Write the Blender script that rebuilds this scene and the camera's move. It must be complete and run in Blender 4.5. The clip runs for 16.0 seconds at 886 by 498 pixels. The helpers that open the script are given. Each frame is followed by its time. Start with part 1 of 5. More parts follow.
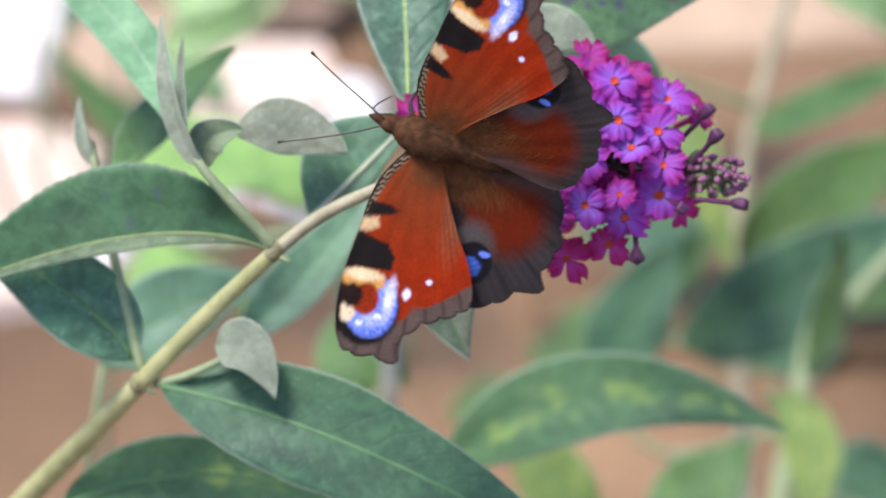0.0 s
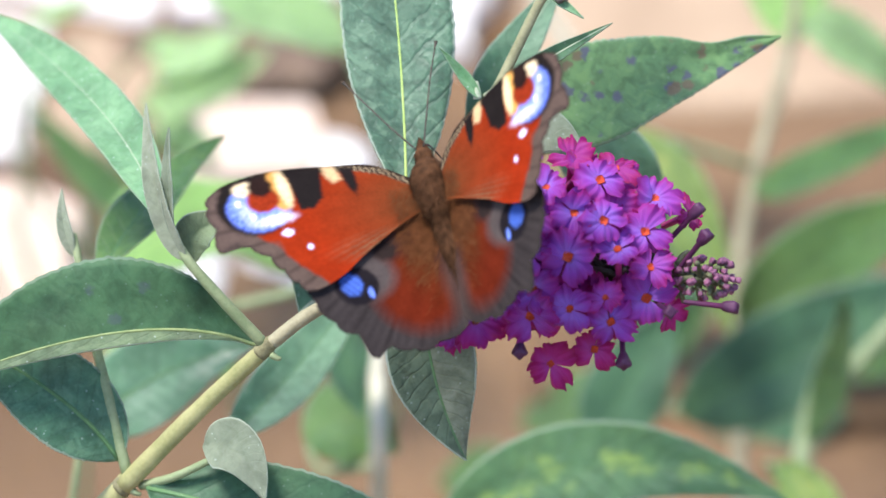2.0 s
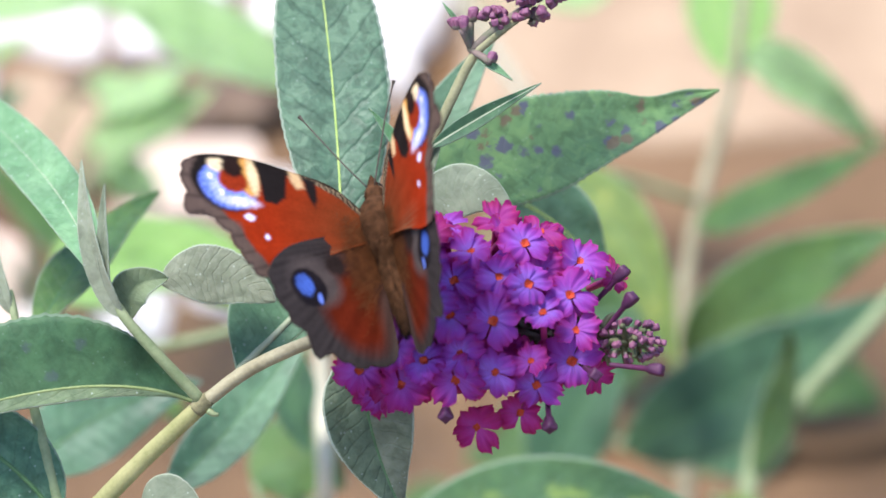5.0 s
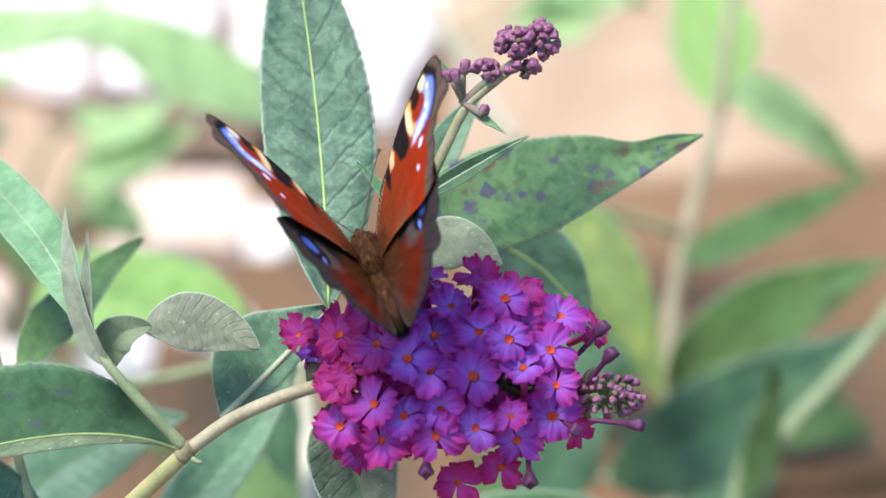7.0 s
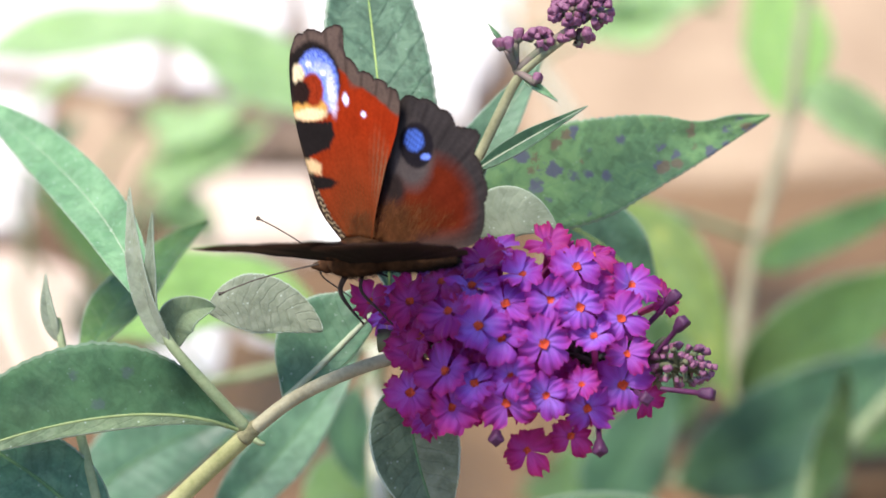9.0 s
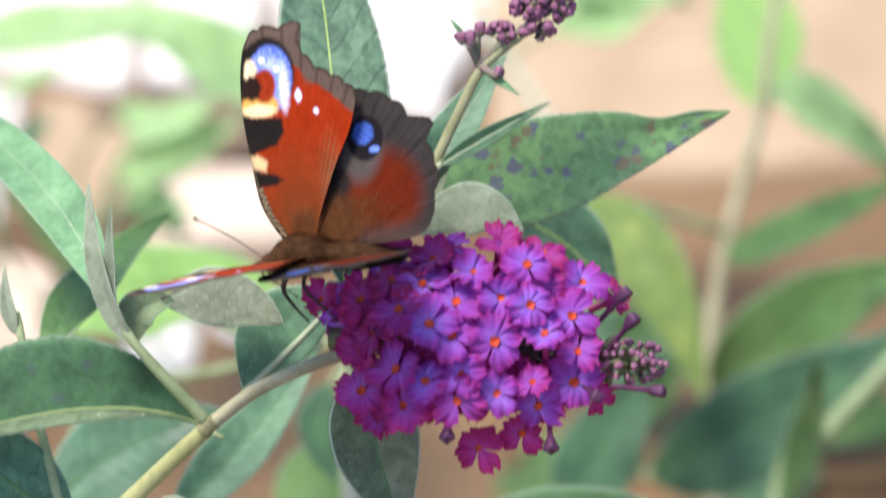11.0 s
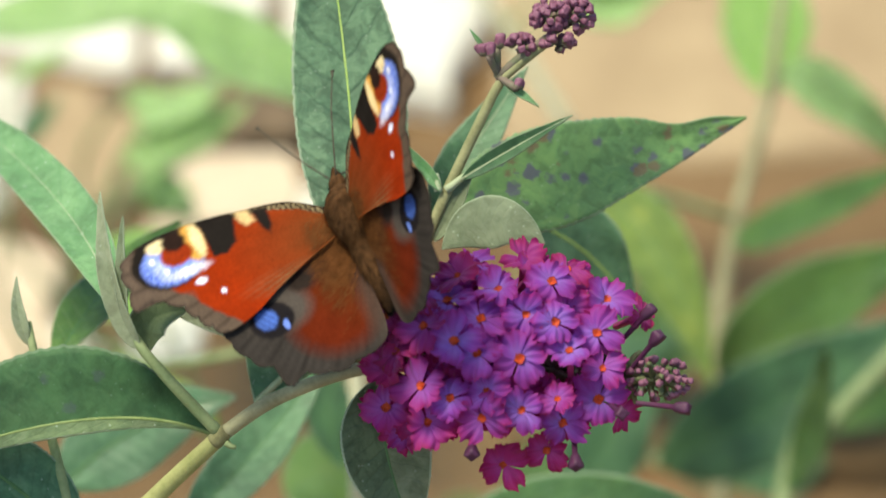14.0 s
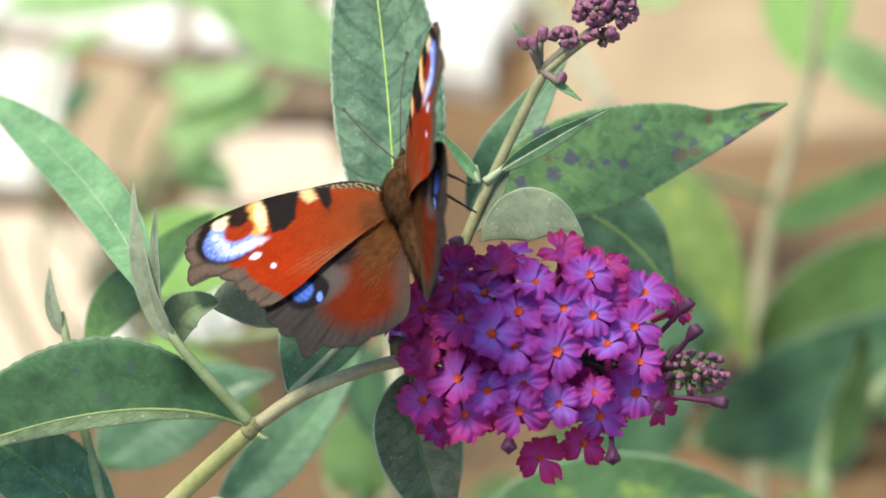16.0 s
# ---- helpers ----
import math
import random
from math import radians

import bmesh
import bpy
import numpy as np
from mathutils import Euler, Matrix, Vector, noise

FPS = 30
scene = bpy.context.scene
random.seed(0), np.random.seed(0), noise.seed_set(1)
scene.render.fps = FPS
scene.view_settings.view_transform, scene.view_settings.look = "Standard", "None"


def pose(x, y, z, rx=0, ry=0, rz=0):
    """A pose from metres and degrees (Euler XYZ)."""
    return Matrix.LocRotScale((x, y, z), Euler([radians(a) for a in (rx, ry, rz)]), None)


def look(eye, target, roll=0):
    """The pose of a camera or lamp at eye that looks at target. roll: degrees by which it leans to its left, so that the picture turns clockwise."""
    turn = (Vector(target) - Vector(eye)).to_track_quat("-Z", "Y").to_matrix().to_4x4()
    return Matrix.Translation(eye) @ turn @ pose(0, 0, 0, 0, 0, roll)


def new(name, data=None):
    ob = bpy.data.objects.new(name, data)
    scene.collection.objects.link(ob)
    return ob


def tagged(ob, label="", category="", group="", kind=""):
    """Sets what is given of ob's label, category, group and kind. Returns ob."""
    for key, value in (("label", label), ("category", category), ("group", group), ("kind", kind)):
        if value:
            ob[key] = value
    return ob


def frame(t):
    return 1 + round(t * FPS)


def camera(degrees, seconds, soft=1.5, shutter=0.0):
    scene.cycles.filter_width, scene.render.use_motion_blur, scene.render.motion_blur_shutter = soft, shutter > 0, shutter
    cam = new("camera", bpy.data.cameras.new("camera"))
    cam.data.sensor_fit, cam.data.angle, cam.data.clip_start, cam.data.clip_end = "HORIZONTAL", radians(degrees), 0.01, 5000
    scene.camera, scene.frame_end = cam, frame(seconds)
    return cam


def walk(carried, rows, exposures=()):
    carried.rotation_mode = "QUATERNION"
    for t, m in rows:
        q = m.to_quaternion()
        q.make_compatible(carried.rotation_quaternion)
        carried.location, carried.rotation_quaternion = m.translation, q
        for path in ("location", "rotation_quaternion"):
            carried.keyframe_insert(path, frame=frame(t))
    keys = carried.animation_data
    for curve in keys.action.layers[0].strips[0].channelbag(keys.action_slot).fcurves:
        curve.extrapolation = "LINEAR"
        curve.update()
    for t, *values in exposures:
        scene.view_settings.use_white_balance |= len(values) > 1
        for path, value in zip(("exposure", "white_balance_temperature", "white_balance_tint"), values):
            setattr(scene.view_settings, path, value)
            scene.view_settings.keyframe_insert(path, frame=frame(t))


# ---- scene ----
# ---------------------------------------------------------------- camera
cam = camera(8, 16.0, soft=1.6, shutter=0.4)
cam.data.dof.use_dof = True
cam.data.dof.focus_distance = 0.82
cam.data.dof.aperture_fstop = 19.0
CAMERA_ROWS = [
    (0, look((0.0000, -0.6963, 0.7075), (-0.0029, -0.0357, 0.2213))),
    (0.1, look((0., -0.6953, 0.7068), (-0.0027, -0.035, 0.2202))),
    (0.5, look((0.0000, -0.6881, 0.7018), (-0.0009, -0.0301, 0.2118))),
    (1, look((0.0000, -0.6750, 0.6926), (0.0008, -0.0171, 0.2026))),
    (1.5, look((0.0000, -0.6717, 0.6903), (-0.0016, -0.0083, 0.2081))),
    (2, look((0.0000, -0.6717, 0.6903), (-0.0018, -0.0066, 0.2105))),
    (2.5, look((0.0000, -0.6717, 0.6903), (-0.0023, -0.0063, 0.2111))),
    (3, look((0.0000, -0.6717, 0.6903), (-0.0052, -0.0037, 0.2147))),
    (3.5, look((0.0000, -0.6717, 0.6903), (-0.0042, -0.0026, 0.2162))),
    (4, look((0.0000, -0.6717, 0.6903), (-0.0023, -0.0049, 0.2130))),
    (4.2, look((0.0000, -0.6717, 0.6903), (0.0020, -0.0048, 0.2131))),
    (6.3, look((0.0000, -0.6717, 0.6903), (0.0074, -0.0024, 0.2165))),
    (6.5, look((0.0000, -0.6717, 0.6903), (0.0080, -0.0023, 0.2168))),
    (7, look((0.0000, -0.6717, 0.6903), (0.0073, -0.0015, 0.2179))),
    (7.5, look((0.0000, -0.6717, 0.6903), (0.0084, -0.0011, 0.2184))),
    (8, look((0.0000, -0.6717, 0.6903), (0.0056, 0.0002, 0.2203))),
    (8.5, look((0.0000, -0.6717, 0.6903), (0.0031, -0.0007, 0.2190))),
    (8.7, look((0.0000, -0.6717, 0.6903), (-0.0019, -0.0009, 0.2187))),
    (10.8, look((0.0000, -0.6717, 0.6903), (0.0006, -0.0047, 0.2133))),
    (11, look((0.0000, -0.6717, 0.6903), (0.0018, -0.0017, 0.2175))),
    (11.5, look((0.0000, -0.6717, 0.6903), (0.0010, 0.0046, 0.2265))),
    (12, look((0.0000, -0.6717, 0.6903), (0.0002, 0.0028, 0.2240))),
    (12.5, look((0.0000, -0.6717, 0.6903), (0.0000, 0.0000, 0.2200))),
    (13, look((0.0000, -0.6717, 0.6903), (-0.0004, -0.0017, 0.2175))),
    (13.5, look((0.0000, -0.6717, 0.6903), (0.0000, -0.0003, 0.2196))),
    (14, look((0.0000, -0.6717, 0.6903), (0.0008, -0.0028, 0.2160))),
    (14.5, look((0.0000, -0.6717, 0.6903), (-0.0057, -0.0051, 0.2127))),
    (15, look((0.0000, -0.6717, 0.6903), (-0.0042, -0.0017, 0.2176))),
    (15.5, look((0.0000, -0.6717, 0.6903), (-0.0057, -0.0029, 0.2159))),
    (16, look((0.0000, -0.6717, 0.6903), (-0.0043, -0.0043, 0.2138))),
]
EXPOSURES = [(0, 1.0, 6200, 19), (1, 1.05, 6200, 14), (2, 1.1, 6250, 13), (3.5, 1.27, 6050, 16), (4.2, 1.14, 6200, 15), (6.5, 1.08, 6250, 14), (8, 1.08, 6300, 13), (8.7, 1.02, 6500, 13),
             (11, 1.06, 6550, 11), (11.5, 1.08, 6300, 8), (12, 0.85, 6500, 5), (12.5, 0.78, 7300, 1), (13.5, 0.7, 7850, -5), (14, 0.68, 7950, -7), (14.5, 0.7, 7850, -4), (15, 0.9, 7400, -2), (16, 0.86, 7100, 0)]
walk(cam, CAMERA_ROWS, EXPOSURES)

# ---------------------------------------------------------------- light
world = bpy.data.worlds.new("sky")
scene.world = world
world.use_nodes = True
sky = world.node_tree.nodes.new("ShaderNodeTexSky")
sky.sky_type, sky.sun_disc = "NISHITA", False
sky.sun_elevation, sky.sun_rotation = radians(70), radians(-101)
world.node_tree.links.new(sky.outputs["Color"], world.node_tree.nodes["Background"].inputs["Color"])
world.node_tree.nodes["Background"].inputs["Strength"].default_value = 0.15
sun = new("sun", bpy.data.lights.new("sun", "SUN"))
sun.data.energy, sun.data.angle, sun.data.color = 2.9, radians(18), (1.0, 0.95, 0.87)
sun.matrix_world = look((-0.42, -0.08, 1.4), (0, 0, 0.2))


# ---------------------------------------------------------------- helpers
RIGHT, UP, AWAY = Vector((1, 0, 0)), Vector((0, 0.5736, 0.8192)), Vector((0, 0.8192, -0.5736))
ORIGIN = {}


def thing(name, at, label, category, group="", kind=""):
    ob = new(name)
    ob.location = at
    ob.empty_display_size = 0.01
    ORIGIN[ob] = Vector(at)
    return tagged(ob, label, category, group, kind)


def part(name, bm, material, parent, label="", at=None, smooth=True):
    """Links a bmesh given in world places as one mesh under its parent."""
    at = ORIGIN[parent] if at is None else Vector(at)
    bmesh.ops.translate(bm, verts=bm.verts, vec=-at)
    me = bpy.data.meshes.new(name)
    bm.to_mesh(me)
    bm.free()
    if smooth:
        me.polygons.foreach_set("use_smooth", [True] * len(me.polygons))
    for m in material if isinstance(material, (list, tuple)) else [material]:
        me.materials.append(m)
    ob = new(name, me)
    ob.parent = parent
    ob.location = at - ORIGIN[parent]
    ORIGIN[ob] = at
    if label:
        ob["label"] = label
    return ob


def bez(pts, s):
    """A point of a Bezier curve of any degree."""
    pts = [Vector(p) for p in pts]
    while len(pts) > 1:
        pts = [a.lerp(b, s) for a, b in zip(pts, pts[1:])]
    return pts[0]


def chain(pts, n):
    """n + 1 places on a smooth line through the given points."""
    pts = [Vector(p) for p in pts]
    ext = [2 * pts[0] - pts[1]] + pts + [2 * pts[-1] - pts[-2]]
    out = []
    for i in range(n + 1):
        f = min(i / n * (len(pts) - 1), len(pts) - 1 - 1e-6)
        k, u = int(f), f - int(f)
        a, b, c, d = ext[k:k + 4]
        out.append(0.5 * (2 * b + (c - a) * u + (2 * a - 5 * b + 4 * c - d) * u * u + (3 * b - a - 3 * c + d) * u ** 3))
    return out


def tube(bm, pts, r0, r1, n=16, sides=10, knobs=0.0, ridge=0.0, cap=True):
    """A tapered, slightly uneven round stem through the points."""
    line = chain(pts, n)
    rings, side = [], None
    for i, p in enumerate(line):
        t = (line[min(i + 1, n)] - line[max(i - 1, 0)]).normalized()
        side = t.orthogonal().normalized() if side is None else (side - t * side.dot(t)).normalized()
        up = t.cross(side)
        r = r0 + (r1 - r0) * i / n
        r *= 1 + knobs * noise.noise(p * 400)
        rings.append([bm.verts.new(p + (side * math.cos(a) + up * math.sin(a)) * r * (1 + ridge * math.cos(4 * a)))
                      for a in (2 * math.pi * k / sides for k in range(sides))])
    for a, b in zip(rings, rings[1:]):
        for k in range(sides):
            bm.faces.new((a[k], a[(k + 1) % sides], b[(k + 1) % sides], b[k]))
    if cap:
        bm.faces.new(rings[0][::-1])
        bm.faces.new(rings[-1])
    return bm


# ---------------------------------------------------------------- materials
def material(name):
    m = bpy.data.materials.new(name)
    m.use_nodes = True
    nt = m.node_tree
    return m, nt, nt.nodes["Principled BSDF"]


def node(nt, kind, **values):
    n = nt.nodes.new(kind)
    for key, value in values.items():
        n.inputs[key.replace("_", " ")].default_value = value
    return n


def ramp(nt, source, *stops):
    n = nt.nodes.new("ShaderNodeValToRGB")
    while len(n.color_ramp.elements) < len(stops):
        n.color_ramp.elements.new(0.5)
    for e, (p, c) in zip(n.color_ramp.elements, stops):
        e.position, e.color = p, (*c, 1)
    nt.links.new(source, n.inputs[0])
    return n.outputs["Color"]


def mixed(nt, factor, a, b):
    n = nt.nodes.new("ShaderNodeMix")
    n.data_type = "RGBA"
    for sock, v in ((n.inputs[0], factor), (n.inputs[6], a), (n.inputs[7], b)):
        if isinstance(v, (int, float)):
            sock.default_value = v
        elif isinstance(v, tuple):
            sock.default_value = (*v, 1)
        else:
            nt.links.new(v, sock)
    return n.outputs[2]


def calc(nt, op, a, b=0.0, c=0.0):
    n = nt.nodes.new("ShaderNodeMath")
    n.operation = op
    for sock, v in zip(n.inputs, (a, b, c)):
        if isinstance(v, (int, float)):
            sock.default_value = v
        else:
            nt.links.new(v, sock)
    return n.outputs[0]


def leaf_material(name, base, pale, mottle, rough=0.5, glow=0.25, spots=0.0, vein=(0.25, 0.36, 0.14), relief=0.5, patch=0.3, lines=0.24, heart=None, dots=0.4, rim=0.55, crowd=0.0, blot=0.3):
    """Upper side of a leaf: mottled green, quilted between its side veins, sprinkled with pale hairs, some light let through."""
    m, nt, p = material(name)
    uv = nt.nodes.new("ShaderNodeUVMap")
    sep = nt.nodes.new("ShaderNodeSeparateXYZ")
    nt.links.new(uv.outputs[0], sep.inputs[0])
    coord = nt.nodes.new("ShaderNodeTexCoord")

    def tex(kind, **values):
        n = node(nt, kind, **values)
        nt.links.new(coord.outputs["Object"], n.inputs["Vector"])
        return n

    across = calc(nt, "ABSOLUTE", calc(nt, "SUBTRACT", sep.outputs[0], 0.5))
    phase = calc(nt, "SUBTRACT", calc(nt, "MULTIPLY", sep.outputs[1], 13.0), calc(nt, "MULTIPLY", across, 3.0))
    wob = node(nt, "ShaderNodeTexNoise", Scale=6.0, Detail=3.0)
    nt.links.new(uv.outputs[0], wob.inputs[0])
    phase = calc(nt, "ADD", phase, calc(nt, "MULTIPLY", wob.outputs[0], 0.5))
    line = calc(nt, "ABSOLUTE", calc(nt, "SUBTRACT", calc(nt, "FRACT", phase), 0.5))
    veins = calc(nt, "SMOOTH_MIN", calc(nt, "MULTIPLY", line, 9.0), 1.0, 0.4)
    big = tex("ShaderNodeTexNoise", Scale=170.0, Detail=5.0, Roughness=0.65)
    fine = tex("ShaderNodeTexVoronoi", Scale=1500.0)
    broad = tex("ShaderNodeTexNoise", Scale=60.0, Detail=4.0, Distortion=0.6)
    net = nt.nodes.new("ShaderNodeTexVoronoi")
    net.feature = "DISTANCE_TO_EDGE"
    net.inputs["Scale"].default_value = 520.0
    bent = nt.nodes.new("ShaderNodeMixRGB")
    bent.inputs[0].default_value = 0.003
    nt.links.new(coord.outputs["Object"], bent.inputs[1])
    nt.links.new(big.outputs["Color"], bent.inputs[2])
    nt.links.new(bent.outputs[0], net.inputs["Vector"])
    mesh = calc(nt, "SMOOTH_MIN", calc(nt, "MULTIPLY", net.outputs[0], 4.0), 1.0, 0.4)
    strong = calc(nt, "SMOOTH_MAX", calc(nt, "MULTIPLY_ADD", broad.outputs[0], 3.0, -1.1), 0.0, 0.2)
    info = nt.nodes.new("ShaderNodeObjectInfo")
    c = ramp(nt, big.outputs[0], (0.37, tuple(v * 0.62 for v in base)), (0.5, base), (0.63, mottle))
    c = mixed(nt, calc(nt, "MULTIPLY", strong, patch), c, pale)
    c = mixed(nt, calc(nt, "MULTIPLY", calc(nt, "SUBTRACT", 1.0, mesh), 0.16), c, tuple(v * 0.5 for v in base))
    c = mixed(nt, calc(nt, "MULTIPLY", calc(nt, "SUBTRACT", 1.0, veins), lines), c, vein)
    # small dark and light clouds between the veins
    cloud = tex("ShaderNodeTexNoise", Scale=430.0, Detail=4.0, Roughness=0.6, Distortion=0.8)
    dark = calc(nt, "MINIMUM", calc(nt, "MAXIMUM", calc(nt, "MULTIPLY_ADD", cloud.outputs[0], 14.0, -7.3), 0.0), 1.0)
    c = mixed(nt, calc(nt, "MULTIPLY", dark, blot), c, tuple(v * 0.38 for v in base))
    light = calc(nt, "MINIMUM", calc(nt, "MAXIMUM", calc(nt, "MULTIPLY_ADD", cloud.outputs[0], -14.0, 6.5), 0.0), 1.0)
    c = mixed(nt, calc(nt, "MULTIPLY", light, blot), c, pale)
    if heart:
        # blotches of another colour along the midrib
        blotch = calc(nt, "MULTIPLY_ADD", tex("ShaderNodeTexNoise", Scale=230.0, Detail=3.0).outputs[0], 5.0, -2.2)
        blotch = calc(nt, "MINIMUM", calc(nt, "MAXIMUM", calc(nt, "SUBTRACT", blotch, calc(nt, "MULTIPLY", across, 3.6)), 0.0), 0.9)
        c = mixed(nt, blotch, c, heart)
    c = mixed(nt, calc(nt, "MULTIPLY", info.outputs["Random"], 0.25), c, pale)
    fleck = tex("ShaderNodeTexNoise", Scale=1100.0, Detail=4.0, Roughness=0.7)
    c = mixed(nt, calc(nt, "MULTIPLY", calc(nt, "SMOOTH_MIN", calc(nt, "MULTIPLY", calc(nt, "ABSOLUTE", calc(nt, "SUBTRACT", fleck.outputs[0], 0.42)), 4.0), 1.0, 0.1), 0.25), c, pale)
    grit = tex("ShaderNodeTexVoronoi", Scale=800.0)
    c = mixed(nt, calc(nt, "MULTIPLY", calc(nt, "LESS_THAN", grit.outputs[0], 0.11), dots), c, (0.55, 0.64, 0.54))
    c = mixed(nt, calc(nt, "MULTIPLY", calc(nt, "GREATER_THAN", across, 0.480), rim), c, (0.46, 0.53, 0.41))
    if spots:
        cell = nt.nodes.new("ShaderNodeTexVoronoi")
        cell.inputs["Scale"].default_value = 300.0 + 260.0 * crowd
        shift = nt.nodes.new("ShaderNodeMixRGB")
        shift.inputs[0].default_value = 0.002
        nt.links.new(coord.outputs["Object"], shift.inputs[1])
        nt.links.new(fleck.outputs["Color"], shift.inputs[2])
        nt.links.new(shift.outputs[0], cell.inputs["Vector"])
        hue = nt.nodes.new("ShaderNodeSeparateColor")
        nt.links.new(cell.outputs["Color"], hue.inputs[0])
        size = calc(nt, "MULTIPLY", calc(nt, "MAXIMUM", calc(nt, "ADD", hue.outputs[0], calc(nt, "MULTIPLY_ADD", broad.outputs[0], 1.6, -1.32 + 0.42 * crowd)), 0.0), 0.8)
        mask = calc(nt, "MINIMUM", calc(nt, "MAXIMUM", calc(nt, "MULTIPLY", calc(nt, "SUBTRACT", size, cell.outputs[0]), 9.0), 0.0), 1.0)
        mask = calc(nt, "MULTIPLY", mask, spots)
        c = mixed(nt, mask, c, mixed(nt, calc(nt, "GREATER_THAN", hue.outputs[1], 0.8), (0.075, 0.068, 0.125), (0.13, 0.085, 0.06)))
    nt.links.new(c, p.inputs["Base Color"])
    nt.links.new(calc(nt, "MULTIPLY_ADD", broad.outputs[0], 0.8, rough - 0.4), p.inputs["Roughness"])
    p.inputs["Specular IOR Level"].default_value = 0.35
    p.inputs["Sheen Weight"].default_value = 0.06
    p.inputs["Sheen Roughness"].default_value = 0.6
    h = calc(nt, "ADD", calc(nt, "ADD", calc(nt, "MULTIPLY", veins, 0.6), calc(nt, "MULTIPLY", mesh, 0.25)), calc(nt, "MULTIPLY", fine.outputs[0], 0.22))
    b = node(nt, "ShaderNodeBump", Strength=relief, Distance=0.0006)
    nt.links.new(h, b.inputs["Height"])
    nt.links.new(b.outputs[0], p.inputs["Normal"])
    tl = nt.nodes.new("ShaderNodeBsdfTranslucent")
    nt.links.new(mixed(nt, 0.5, c, (0.35, 0.55, 0.08)), tl.inputs[0])
    ms = nt.nodes.new("ShaderNodeMixShader")
    ms.inputs[0].default_value = glow
    nt.links.new(p.outputs[0], ms.inputs[1])
    nt.links.new(tl.outputs[0], ms.inputs[2])
    nt.links.new(ms.outputs[0], nt.nodes["Material Output"].inputs[0])
    return m


def rough_material(name, a, b, scale, rough=0.8, relief=0.4, distance=0.0005, stretch=(1, 1, 1), metal=0.0):
    m, nt, p = material(name)
    coord = nt.nodes.new("ShaderNodeTexCoord")
    mp = nt.nodes.new("ShaderNodeMapping")
    mp.inputs["Scale"].default_value = stretch
    nt.links.new(coord.outputs["Object"], mp.inputs[0])
    n1 = node(nt, "ShaderNodeTexNoise", Scale=scale, Detail=6.0, Roughness=0.6)
    n2 = node(nt, "ShaderNodeTexNoise", Scale=scale * 9, Detail=3.0)
    for n in (n1, n2):
        nt.links.new(mp.outputs[0], n.inputs["Vector"])
    f = calc(nt, "ADD", calc(nt, "MULTIPLY", n1.outputs[0], 0.75), calc(nt, "MULTIPLY", n2.outputs[0], 0.25))
    nt.links.new(ramp(nt, f, (0.35, a), (0.65, b)), p.inputs["Base Color"])
    p.inputs["Roughness"].default_value = rough
    p.inputs["Metallic"].default_value = metal
    bp = node(nt, "ShaderNodeBump", Strength=relief, Distance=distance)
    nt.links.new(f, bp.inputs["Height"])
    nt.links.new(bp.outputs[0], p.inputs["Normal"])
    return m


GREEN = leaf_material("leaf_green", (0.055, 0.155, 0.085), (0.18, 0.32, 0.19), (0.105, 0.245, 0.125), 0.5, 0.2, relief=0.2, vein=(0.018, 0.065, 0.040), lines=0.38, patch=0.6, dots=0.4)
UPRIGHT = leaf_material("leaf_upright", (0.024, 0.082, 0.050), (0.15, 0.255, 0.155), (0.064, 0.160, 0.090), 0.58, 0.15, relief=0.3, vein=(0.010, 0.038, 0.028), lines=0.75, patch=0.6, dots=0.2, blot=0.6)
SPOTTED = leaf_material("leaf_spotted", (0.036, 0.109, 0.047), (0.094, 0.195, 0.086), (0.058, 0.156, 0.066), 0.72, 0.3, spots=0.4, relief=0.14, patch=0.6, lines=0.16, vein=(0.03, 0.09, 0.045), dots=0.1, rim=0.25)
BLOTCHED = leaf_material("leaf_blotched", (0.036, 0.120, 0.068), (0.15, 0.27, 0.10), (0.082, 0.205, 0.080), 0.75, 0.2, spots=0.85, relief=0.16, patch=0.75, lines=0.16, vein=(0.03, 0.09, 0.05), dots=0.15, rim=0.3, crowd=0.5, blot=0.55)
YOUNG = leaf_material("leaf_young", (0.095, 0.275, 0.105), (0.31, 0.50, 0.29), (0.20, 0.42, 0.18), 0.6, 0.35, relief=0.25, patch=0.6, vein=(0.09, 0.26, 0.09), dots=0.8)
FELT = leaf_material("leaf_felt", (0.160, 0.208, 0.128), (0.288, 0.320, 0.232), (0.232, 0.280, 0.184), 0.9, 0.2, vein=(0.15, 0.19, 0.11), relief=0.2, lines=0.08, patch=0.5)
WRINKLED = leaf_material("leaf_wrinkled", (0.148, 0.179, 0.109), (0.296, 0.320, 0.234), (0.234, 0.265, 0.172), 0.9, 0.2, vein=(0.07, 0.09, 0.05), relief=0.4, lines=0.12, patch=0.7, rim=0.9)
WRINKLED_DARK = leaf_material("leaf_withered", (0.050, 0.095, 0.060), (0.20, 0.26, 0.17), (0.11, 0.17, 0.10), 0.8, 0.2, vein=(0.03, 0.05, 0.03), relief=0.45, lines=0.2, patch=0.6, rim=0.95)
ROLLED = leaf_material("leaf_rolled_edge", (0.111, 0.170, 0.085), (0.221, 0.272, 0.162), (0.162, 0.230, 0.111), 0.8, 0.15, vein=(0.10, 0.15, 0.07), relief=0.3)
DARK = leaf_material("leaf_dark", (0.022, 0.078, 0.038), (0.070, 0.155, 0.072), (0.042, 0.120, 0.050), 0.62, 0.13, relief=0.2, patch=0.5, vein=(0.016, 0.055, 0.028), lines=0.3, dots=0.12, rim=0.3)
